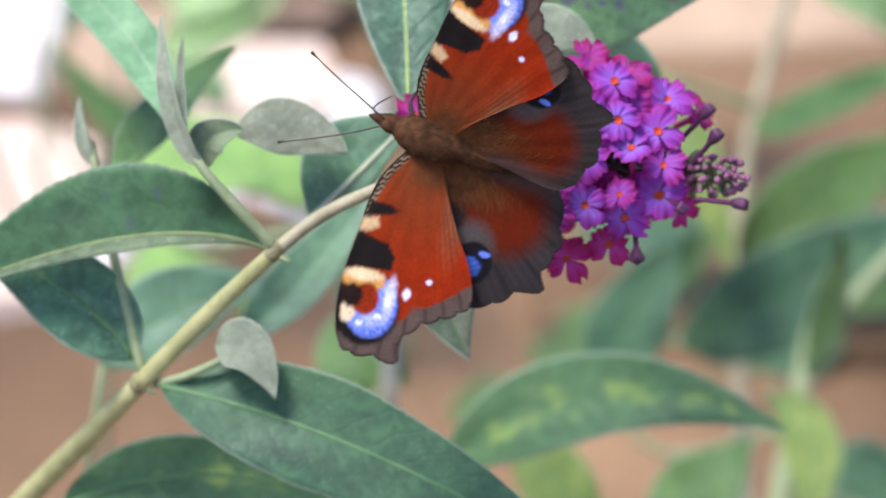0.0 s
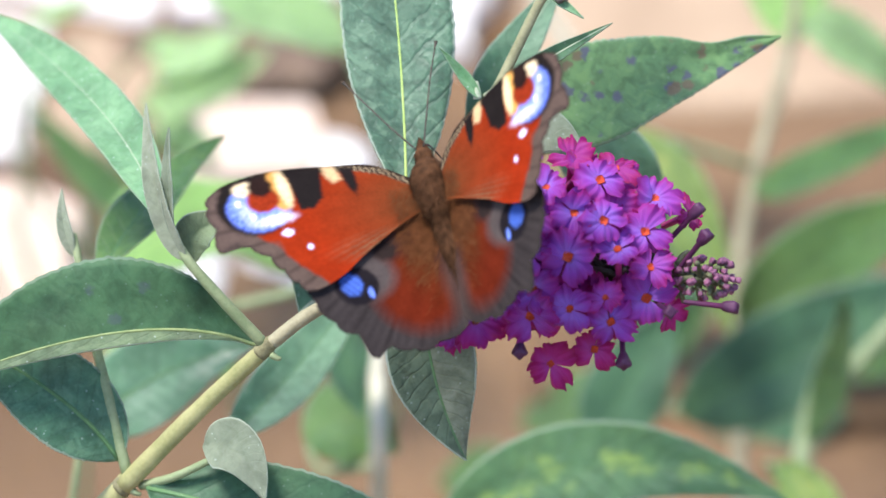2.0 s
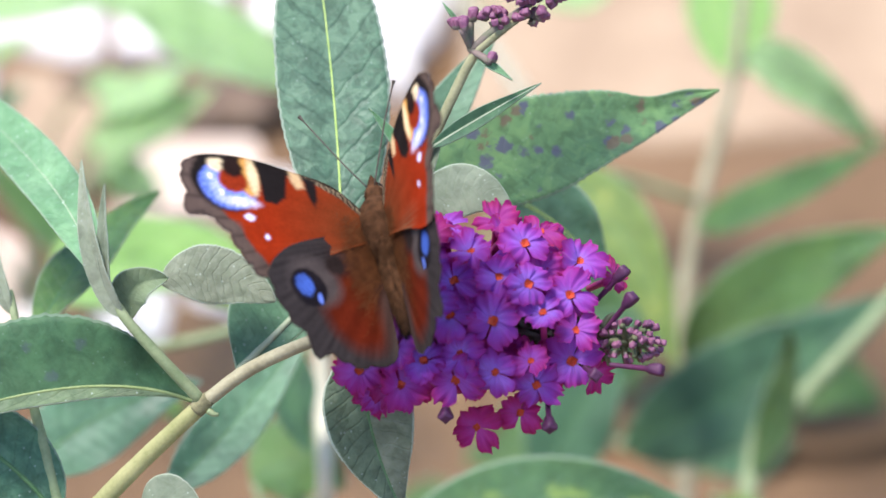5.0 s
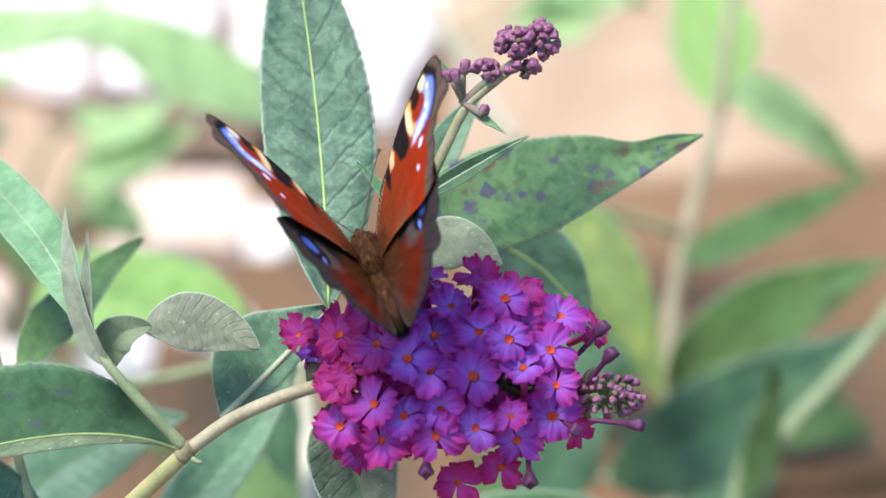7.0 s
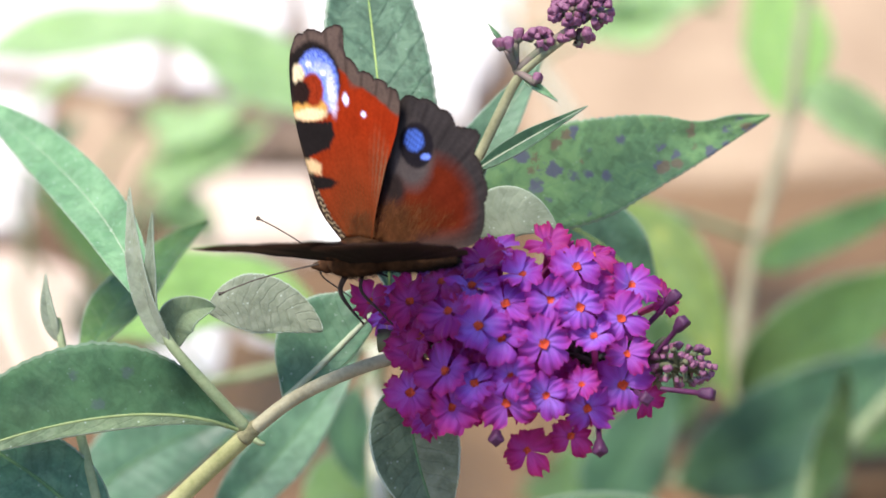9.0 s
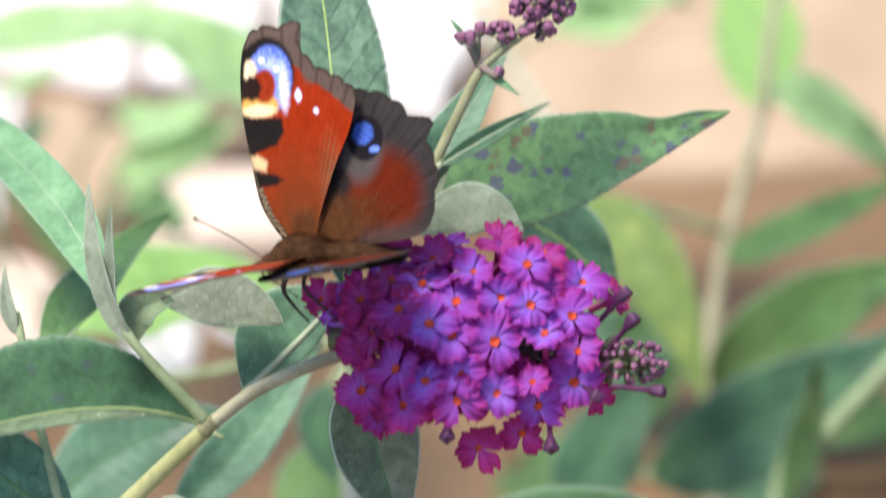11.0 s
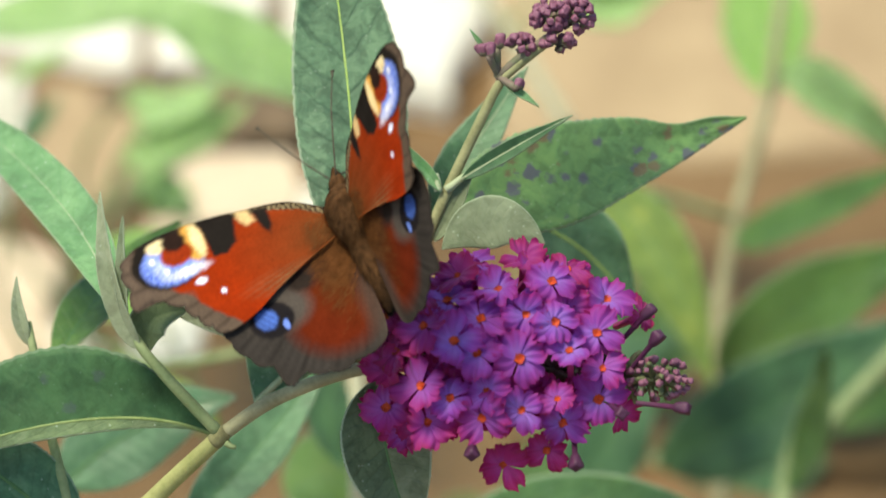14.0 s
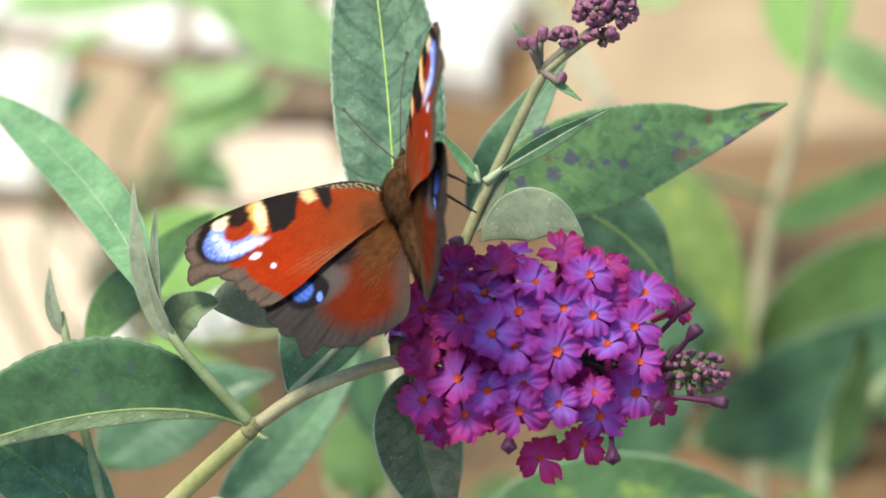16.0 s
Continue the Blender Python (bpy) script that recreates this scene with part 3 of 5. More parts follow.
leaf(branch, [(-0.0530, 0.0030, 0.1998), (-0.0550, 0.0051, 0.2029), (-0.0546, 0.0081, 0.2072)], 0.0019, SHOOT, fold=0.4, seed=18, rib=None)
leaf(branch, [(-0.0432, -0.0177, 0.1773), (-0.0164, -0.0285, 0.1793), (0.0166, -0.0364, 0.1593)], 0.0155, DARK, fold=0.08, seed=19, rib=RIB_DARK, rib_size=0.0004, label="broad dark green leaf")
leaf(branch, [(-0.0357, -0.0177, 0.1843), (-0.0304, -0.0198, 0.1883), (-0.0274, -0.0250, 0.1808)], 0.007, FELT, fold=0.3, seed=20, rib=None)
leaf(branch, [(-0.0341, 0.0179, 0.1583), (-0.0237, 0.0264, 0.1635), (-0.0137, 0.0397, 0.1721)], 0.008, GREEN, fold=0.2, seed=21, rib=RIB_DARK, rib_size=0.0002)
leaf(branch, [(-0.0579, -0.0115, 0.1513), (-0.0397, -0.0063, 0.1588), (-0.0170, -0.0115, 0.1513)], 0.011, MOTTLED, fold=0.15, seed=22, rib=RIB_DARK)

# ---------------------------------------------------------------- shrub behind
behind = thing("butterfly_bush", (0.0494, 0.0839, 0.0000), "leafy butterfly bush shoots with yellowing leaves behind", "shrub")


FAR_LINES = []


def far_stem(pts, r0, r1, mat=STEM_GREEN):
    FAR_LINES.extend(chain(pts, 40))
    return stem("stem", pts, r0, r1, mat, behind)


def far_leaf(pts, width, mat=FAR_LEAF, seed=0, foot=None, **more):
    """A leaf with its petiole: to the nearest stem if one is close below, else a short shoot from the soil."""
    base = Vector(pts[0])
    near = min(FAR_LINES, key=lambda p: (p - base).length)
    if foot:
        foot = Vector(foot)
    elif (near - base).length < 0.06:
        foot = near
    else:
        foot = Vector((base.x + 0.01 * math.sin(seed * 2.4), base.y + 0.008, -0.002))
    if (foot - base).length > 0.002:
        bend = base.lerp(foot, 0.45) + (base - Vector(pts[1])).normalized() * 0.3 * min(0.03, (foot - base).length)
        stem("petiole", [foot, bend, base], 0.0008, 0.0005, STEM_GREEN, behind, n=10)
    return leaf(behind, pts, width, mat, seed=seed + 50, rib_size=0.00032, rib=RIB_DARK, **more)


far_stem([(0.0494, 0.0839, 0.0000), (0.0470, 0.1592, 0.0446), (0.0460, 0.1731, 0.0645), (0.0488, 0.1866, 0.0837), (0.0547, 0.1990, 0.1014), (0.0573, 0.2097, 0.1168), (0.0596, 0.2210, 0.1329)], 0.0016, 0.0009, STEM_WOOD)
far_stem([(0.0365, 0.0452, 0.0000), (0.0555, 0.1352, 0.0678), (0.0632, 0.1427, 0.0786), (0.0777, 0.1518, 0.0916), (0.0923, 0.1643, 0.1095)], 0.002, 0.001)
far_stem([(-0.0129, 0.1396, 0.0000), (-0.0119, 0.0936, 0.0956), (-0.0121, 0.1025, 0.1083), (-0.0123, 0.1114, 0.1210)], 0.0015, 0.0013, STEM_PALE)
far_stem([(0.0235, 0.2624, 0.0543), (0.0143, 0.2708, 0.0663), (0.0052, 0.2785, 0.0774)], 0.0015, 0.0012, STEM_PALE)
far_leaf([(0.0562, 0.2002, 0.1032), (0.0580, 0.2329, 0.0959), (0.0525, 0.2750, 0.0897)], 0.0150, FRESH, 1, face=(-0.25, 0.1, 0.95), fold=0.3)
far_leaf([(0.0566, 0.2019, 0.1056), (0.0652, 0.2022, 0.1060), (0.0815, 0.2062, 0.0839)], 0.0100, LIME_SUNLIT, 2, face=(-0.2, -0.45, 0.85))
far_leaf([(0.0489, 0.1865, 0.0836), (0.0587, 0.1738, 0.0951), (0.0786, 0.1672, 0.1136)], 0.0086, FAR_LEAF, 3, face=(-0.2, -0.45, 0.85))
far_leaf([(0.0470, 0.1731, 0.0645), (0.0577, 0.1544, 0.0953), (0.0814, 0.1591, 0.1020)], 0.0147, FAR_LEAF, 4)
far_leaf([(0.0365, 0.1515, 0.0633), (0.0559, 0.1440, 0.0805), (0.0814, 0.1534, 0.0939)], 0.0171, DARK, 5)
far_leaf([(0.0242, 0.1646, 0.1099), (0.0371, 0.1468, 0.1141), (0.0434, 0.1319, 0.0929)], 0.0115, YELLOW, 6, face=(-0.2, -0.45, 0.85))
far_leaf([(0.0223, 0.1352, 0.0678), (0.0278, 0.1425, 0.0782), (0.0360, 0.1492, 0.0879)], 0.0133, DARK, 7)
far_leaf([(0.0559, 0.1365, 0.0697), (0.0630, 0.1304, 0.0907), (0.0603, 0.1231, 0.1082)], 0.0085, FAR_LEAF, 8, face=(-0.2, -0.45, 0.85))
far_leaf([(-0.0032, 0.0421, 0.1232), (0.0182, 0.0477, 0.1434), (0.0474, 0.0336, 0.1372)], 0.0133, MOTTLED, 9, foot=(-0.0132, 0.1042, 0.0000))
far_leaf([(0.0295, 0.0949, 0.0679), (0.0392, 0.0989, 0.0736), (0.0462, 0.1045, 0.0815)], 0.0144, FAR_LEAF, 10, face=(-0.2, -0.45, 0.85))
far_leaf([(0.0505, 0.1207, 0.0768), (0.0611, 0.1030, 0.0794), (0.0524, 0.0939, 0.0664)], 0.0096, YELLOW, 11, face=(-0.2, -0.45, 0.85))
far_leaf([(0.0076, 0.1020, 0.0779), (0.0155, 0.1009, 0.0765), (0.0225, 0.0949, 0.0679)], 0.0120, YELLOW, 12, face=(-0.2, -0.45, 0.85))
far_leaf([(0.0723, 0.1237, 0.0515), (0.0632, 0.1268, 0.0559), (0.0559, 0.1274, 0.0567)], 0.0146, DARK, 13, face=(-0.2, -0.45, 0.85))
far_leaf([(-0.0541, 0.2525, 0.0488), (-0.0486, 0.2516, 0.0476), (-0.0433, 0.2487, 0.0435)], 0.0120, LIME_SUNLIT, 41, face=(-0.25, 0.1, 0.95))
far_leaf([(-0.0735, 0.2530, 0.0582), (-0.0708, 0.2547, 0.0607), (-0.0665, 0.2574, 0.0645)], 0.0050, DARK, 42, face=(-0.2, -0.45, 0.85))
far_leaf([(-0.0816, 0.2335, 0.0932), (-0.0565, 0.2374, 0.0988), (-0.0275, 0.2346, 0.0948)], 0.0183, LIME_SUNLIT, 14, face=(-0.25, 0.1, 0.95))
far_leaf([(-0.0558, 0.2592, 0.0497), (-0.0458, 0.2604, 0.0514), (-0.0327, 0.2656, 0.0588)], 0.0112, LIME_SUNLIT, 16, face=(-0.2, -0.3, 0.9), fold=0.03)
far_leaf([(-0.0538, 0.2627, 0.0547), (-0.0447, 0.2644, 0.0571), (-0.0357, 0.2684, 0.0629)], 0.0130, LIME_SUNLIT, 17, face=(-0.25, 0.1, 0.95), fold=0.03)
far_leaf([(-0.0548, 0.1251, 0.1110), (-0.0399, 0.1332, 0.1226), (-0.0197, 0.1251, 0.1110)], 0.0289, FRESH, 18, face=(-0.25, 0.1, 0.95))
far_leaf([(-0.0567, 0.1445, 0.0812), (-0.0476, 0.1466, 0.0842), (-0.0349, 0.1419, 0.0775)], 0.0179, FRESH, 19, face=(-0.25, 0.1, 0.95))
far_leaf([(-0.0530, 0.0390, 0.1450), (-0.0434, 0.0450, 0.1535), (-0.0283, 0.0464, 0.1555)], 0.0127, GREEN, 20)
far_leaf([(-0.0148, 0.0945, 0.1249), (-0.0182, 0.0906, 0.1193), (-0.0139, 0.0858, 0.1124)], 0.0071, DARK, 21, face=(-0.2, -0.45, 0.85))
far_leaf([(-0.0228, 0.0960, 0.0991), (-0.0159, 0.0995, 0.1041), (-0.0090, 0.0955, 0.0984)], 0.0155, FAR_LEAF, 22, face=(-0.2, -0.45, 0.85))
far_leaf([(0.0218, 0.2737, 0.0703), (0.0339, 0.2748, 0.0720), (0.0510, 0.2806, 0.0803)], 0.0199, LIME_SUNLIT, 23, face=(-0.25, 0.1, 0.95))
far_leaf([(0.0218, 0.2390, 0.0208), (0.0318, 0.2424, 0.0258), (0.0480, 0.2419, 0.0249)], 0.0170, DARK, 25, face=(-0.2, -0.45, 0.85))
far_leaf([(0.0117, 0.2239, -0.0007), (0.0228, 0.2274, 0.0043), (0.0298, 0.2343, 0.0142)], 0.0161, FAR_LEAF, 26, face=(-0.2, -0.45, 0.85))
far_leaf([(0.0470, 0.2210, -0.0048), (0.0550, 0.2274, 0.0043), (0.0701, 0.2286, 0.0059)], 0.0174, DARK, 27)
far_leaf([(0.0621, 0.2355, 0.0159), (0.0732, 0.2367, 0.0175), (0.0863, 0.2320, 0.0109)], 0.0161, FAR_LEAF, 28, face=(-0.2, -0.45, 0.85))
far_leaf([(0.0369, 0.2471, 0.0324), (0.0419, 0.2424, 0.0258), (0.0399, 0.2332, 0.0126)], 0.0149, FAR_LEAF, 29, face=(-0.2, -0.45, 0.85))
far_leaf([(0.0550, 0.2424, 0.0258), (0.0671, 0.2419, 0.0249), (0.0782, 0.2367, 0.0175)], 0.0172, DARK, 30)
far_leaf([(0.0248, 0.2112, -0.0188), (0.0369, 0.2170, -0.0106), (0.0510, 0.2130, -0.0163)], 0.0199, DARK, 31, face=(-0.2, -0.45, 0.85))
far_leaf([(-0.0024, 0.2108, 0.0032), (0.0076, 0.2108, 0.0032), (0.0145, 0.2039, -0.0066)], 0.0163, FAR_LEAF, 32, face=(-0.2, -0.45, 0.85))
far_leaf([(-0.0521, 0.2484, 0.0550), (-0.0425, 0.2568, 0.0550), (-0.0343, 0.2694, 0.0550)], 0.0075, LIME_SUNLIT, 51, face=(-0.25, 0.1, 0.95))
far_leaf([(-0.0557, 0.2814, 0.0500), (-0.0509, 0.2768, 0.0500), (-0.0465, 0.2659, 0.0500)], 0.0070, LIME_SUNLIT, 52, face=(-0.25, 0.1, 0.95))
far_leaf([(-0.0762, 0.2701, 0.0600), (-0.0703, 0.2737, 0.0600), (-0.0656, 0.2820, 0.0600)], 0.0070, LIME_SUNLIT, 53, face=(-0.25, 0.1, 0.95))
far_leaf([(-0.0536, 0.2526, 0.0500), (-0.0479, 0.2500, 0.0500), (-0.0422, 0.2412, 0.0500)], 0.0085, LIME_SUNLIT, 54, face=(-0.25, 0.1, 0.95))
far_leaf([(0.0248, 0.2776, 0.0750), (0.0350, 0.2813, 0.0750), (0.0479, 0.2757, 0.0750)], 0.0080, LIME_SUNLIT, 55, face=(-0.25, 0.1, 0.95))
far_leaf([(-0.0186, 0.2198, 0.0892), (-0.0349, 0.2257, 0.0976), (-0.0526, 0.2277, 0.1006)], 0.0210, LIME_SUNLIT, 56, face=(-0.25, 0.1, 0.95))
far_leaf([(-0.0499, 0.1958, 0.0690), (-0.0622, 0.1997, 0.0745), (-0.0727, 0.2084, 0.0870)], 0.0065, FAR_LEAF, 24, face=(-0.2, -0.45, 0.85))

# ---------------------------------------------------------------- flower head
def petal_material(name, heart, body, rim):
    """A petal: pale round the throat, its body colour, then the rim colour, veined and slightly blotched; light shines through it."""
    m, nt, p = material(name)
    col = nt.nodes.new("ShaderNodeAttribute")
    col.attribute_name = "reach"
    info = nt.nodes.new("ShaderNodeObjectInfo")
    coord = nt.nodes.new("ShaderNodeTexCoord")
    n = node(nt, "ShaderNodeTexNoise", Scale=600.0, Detail=3.0)
    big = node(nt, "ShaderNodeTexNoise", Scale=260.0, Detail=2.0)
    for t in (n, big):
        nt.links.new(coord.outputs["Object"], t.inputs["Vector"])
    f = calc(nt, "ADD", col.outputs["Fac"], calc(nt, "MULTIPLY", calc(nt, "SUBTRACT", n.outputs[0], 0.5), 0.28))
    f = calc(nt, "ADD", f, calc(nt, "MULTIPLY", calc(nt, "SUBTRACT", big.outputs[0], 0.5), 0.85))
    f = calc(nt, "ADD", f, calc(nt, "MULTIPLY", calc(nt, "SUBTRACT", info.outputs["Random"], 0.5), 0.3))
    c = ramp(nt, f, (0.10, heart), (0.45, body), (1.0, rim))
    nt.links.new(c, p.inputs["Base Color"])
    p.inputs["Roughness"].default_value = 0.6
    p.inputs["Specular IOR Level"].default_value = 0.3
    p.inputs["Sheen Weight"].default_value = 0.15
    b = node(nt, "ShaderNodeBump", Strength=0.45, Distance=0.0005)
    nt.links.new(n.outputs[0], b.inputs["Height"])
    nt.links.new(b.outputs[0], p.inputs["Normal"])
    tl = nt.nodes.new("ShaderNodeBsdfTranslucent")
    nt.links.new(c, tl.inputs[0])
    ms = nt.nodes.new("ShaderNodeMixShader")
    ms.inputs[0].default_value = 0.48
    nt.links.new(p.outputs[0], ms.inputs[1])
    nt.links.new(tl.outputs[0], ms.inputs[2])
    nt.links.new(ms.outputs[0], nt.nodes["Material Output"].inputs[0])
    return m


LILAC = petal_material("petal_lilac", (0.382, 0.164, 0.710), (0.364, 0.066, 0.501), (0.364, 0.022, 0.273))
PINK = petal_material("petal_pink", (0.391, 0.091, 0.510), (0.391, 0.035, 0.328), (0.382, 0.015, 0.173))
MAGENTA = petal_material("petal_magenta", (0.410, 0.046, 0.300), (0.400, 0.020, 0.200), (0.337, 0.010, 0.105))
EYE = rough_material("orange_throat", (0.36, 0.022, 0.005), (0.50, 0.055, 0.008), 900, 0.7)
TUBE = rough_material("floret_tube", (0.28, 0.015, 0.09), (0.42, 0.03, 0.2), 500, 0.6)
BUD = rough_material("flower_bud", (0.10, 0.030, 0.068), (0.34, 0.125, 0.215), 420, 0.6, 0.4, 0.0002)
BUD_DARK = rough_material("purple_bud", (0.034, 0.006, 0.032), (0.095, 0.016, 0.070), 420, 0.6, 0.4, 0.0002)
CALYX = rough_material("calyx", (0.12, 0.15, 0.08), (0.22, 0.14, 0.14), 600, 0.8, 0.4, 0.0002)
CORE = rough_material("flower_axis", (0.06, 0.08, 0.03), (0.15, 0.15, 0.08), 500, 0.8)


def floret_mesh(seed, cup, petal):
    """Four broad, ruffled petals with a shallow notch at the tip, on a slim tube with an orange throat; it looks along +z, about 7 mm across."""
    rnd = random.Random(seed)
    verts, faces, reach, mats = [], [], [], []
    R, nu, nv = 0.0037, 8, 18
    for q in range(4):
        turn = q * math.pi / 2 + rnd.uniform(-0.2, 0.2)
        size, wide = rnd.uniform(0.74, 1.10), rnd.uniform(0.82, 1.14)
        lift, curl, roll = cup + rnd.uniform(-0.2, 0.25), rnd.uniform(0.2, 0.8), rnd.uniform(-0.32, 0.32)
        notch, ph = rnd.uniform(0.03, 0.16), [rnd.uniform(0, 6.3) for k in range(4)]
        side = rnd.uniform(-0.25, 0.25)
        base = len(verts)
        for i in range(nu + 1):
            u = i / nu
            for k in range(nv + 1):
                v = 2 * k / nv - 1
                tip = size * (1 - 0.20 * abs(v) ** 2.6 - notch * math.exp(-((v - side) / 0.22) ** 2))
                tip += u * (0.06 * math.sin(v * 8 + ph[0]) + 0.035 * math.sin(v * 17 + ph[1]) + 0.024 * math.sin(v * 29 + ph[2]))
                along = 0.12 + (tip - 0.12) * u
                w = (0.12 + 0.37 * wide * math.sin(min(1.0, u / 0.78) * math.pi / 2) ** 1.15) * (1 - 0.10 * max(0.0, u - 0.78) / 0.22)
                across = w * v * (1 + 0.03 * math.sin(u * 14 + ph[2] + v))
                z = lift * along - curl * along ** 2 * 0.55 + roll * across + 0.16 * across * across / 0.25 * (0.4 - u)
                z += 0.12 * u * u * math.sin(v * 4.5 + ph[3]) + 0.06 * u * math.sin(v * 10 + u * 4 + ph[1]) - 0.025 * math.exp(-(v / 0.2) ** 2) * u * (1 - u) * 4 + 0.004 * q
                x, y = along * math.cos(turn) - across * math.sin(turn), along * math.sin(turn) + across * math.cos(turn)
                verts.append((R * x, R * y, R * z - 0.0002))
                reach.append(0.62 * u + 0.38 * max(abs(v) ** 3 * u, u ** 5))
        for i in range(nu):
            for k in range(nv):
                a = base + i * (nv + 1) + k
                faces.append((a, a + nv + 1, a + nv + 2, a + 1))
                mats.append(0)
    for (r0, z0), (r1, z1), m in (((0.60, 0.13), (0.40, 0.0), 1), ((0.40, 0.0), (0.05, -0.25), 1),
                                  ((0.70, 0.08), (0.56, -1.2), 2), ((0.56, -1.2), (0.50, -7.0), 2)):
        base = len(verts)
        for rr, zz in ((r0, z0), (r1, z1)):
            for k in range(12):
                a = 2 * math.pi * k / 12
                wob = 1 + 0.15 * math.cos(4 * a)
                verts.append((rr * wob * 0.001 * math.cos(a), rr * wob * 0.001 * math.sin(a), zz * 0.001))
                reach.append(0.05)
        for k in range(12):
            faces.append((base + k, base + (k + 1) % 12, base + 12 + (k + 1) % 12, base + 12 + k))
            mats.append(m)
    me = bpy.data.meshes.new("floret")
    me.from_pydata(verts, [], faces)
    at = me.attributes.new("reach", "FLOAT", "POINT")
    at.data.foreach_set("value", reach)
    for m in (petal, EYE, TUBE):
        me.materials.append(m)
    me.polygons.foreach_set("material_index", mats)
    me.polygons.foreach_set("use_smooth", [True] * len(faces))
    return me


def bud_mesh(stalk=0.0):
    """A closed bud: swollen, four-lobed at the tip, in a green cup, if wanted on a slim tube."""
    rings = [(0.25, -0.2 - stalk), (0.30, -0.1), (0.50, 0.1), (0.60, 0.5), (0.64, 1.0), (0.68, 1.35), (0.62, 1.62), (0.36, 1.76), (0.02, 1.66)]
    verts, faces, mats = [], [], []
    for i, (r, z) in enumerate(rings):
        for k in range(12):
            a = 2 * math.pi * k / 12
            w = 1 + (0.26 * math.cos(4 * a) if i > 3 else 0)
            verts.append((r * w * 0.001 * math.cos(a), r * w * 0.001 * math.sin(a), z * 0.001))
    for i in range(len(rings) - 1):
        for k in range(12):
            faces.append((12 * i + k, 12 * i + (k + 1) % 12, 12 * i + 12 + (k + 1) % 12, 12 * i + 12 + k))
            mats.append(1 if i < 3 and not stalk else 0)
    me = bpy.data.meshes.new("bud")
    me.from_pydata(verts, [], faces)
    for m in (BUD_DARK if stalk else BUD, CALYX):
        me.materials.append(m)
    me.polygons.foreach_set("material_index", mats)
    me.polygons.foreach_set("use_smooth", [True] * len(faces))
    return me


def sit(name, mesh, parent, at, way, size=1.0, roll=0.0):
    """A floret or bud on its stalk at a world place, looking along way."""
    ob = new(name, mesh)
    ob.parent = parent
    turn = Vector(way).to_track_quat("Z", "Y").to_matrix().to_4x4() @ Matrix.Rotation(roll, 4, "Z")
    ob.matrix_basis = Matrix.Translation(Vector(at) - ORIGIN[parent]) @ turn @ Matrix.Diagonal((size, size, size, 1))
    return ob


BUDS = [bud_mesh(), bud_mesh(4.0)]
# the open florets on the near side: millimetres right of and above the middle of the head, millimetres across, lean to the right and upwards
LILAC_ONES = [
    (3.6, 0.5, 8.2, 0.0, 0.1), (13.8, -4.8, 7.8, 0.1, -0.1), (3.9, -6.1, 6.4, 0.0, -0.1), (9.2, -7.8, 6.6, 0.1, -0.25), (4.4, 6.1, 6.8, -0.1, 0.35), (8.2, 5.1, 7.0, 0.1, 0.35),
    (10.0, 1.5, 6.2, -0.1, 0.45), (-1.8, 1.2, 7.4, -0.2, 0.2), (-1.3, 5.6, 7.2, -0.1, 0.45), (15.0, 7.9, 7.2, 0.35, 0.6), (7.8, 10.3, 7.2, 0.1, 0.75), (-4.7, 2.8, 7.4, -0.15, 0.2),
    (-0.5, -3.7, 6.8, -0.1, 0.2), (-5.6, 7.9, 7.0, -0.3, 0.6), (0.9, 9.3, 6.6, 0.0, 0.8), (-5.2, -4.6, 6.6, -0.2, 0.1), (13.6, 3.7, 7.0, 0.2, 0.25),
]
PINK_ONES = [
    (-1.2, -7.1, 7.4, 0.0, -0.1), (-9.0, -3.0, 7.4, -0.15, 0.0), (-8.1, -7.7, 7.4, -0.1, -0.15), (-13.4, -5.9, 7.2, -0.3, -0.05), (8.5, -4.7, 5.4, 0.1, 0.3),
    (14.3, -0.8, 6.2, 0.3, 0.2), (-8.6, 4.6, 7.0, -0.3, 0.35),
]
MAGENTA_ONES = [
    (1.6, -13.3, 6.6, 0.0, -0.35), (7.2, -11.4, 6.0, 0.1, -0.3), (-12.3, 1.4, 6.6, -0.4, 0.1), (-13.4, -0.8, 6.4, -0.5, 0.0), (-13.5, 5.8, 6.8, -0.4, 0.4), (4.4, 13.2, 6.2, 0.0, 0.6),
    (-9.4, 8.4, 6.6, -0.4, 0.6), (19.6, 5.9, 5.4, 0.9, 0.3), (-18.6, 5.8, 6.0, -0.6, 0.1), (16.6, -6.8, 6.0, 0.4, -0.4), (-4.2, 11.0, 6.6, -0.3, 0.6), (9.9, 11.8, 6.2, 0.2, 0.6),
]


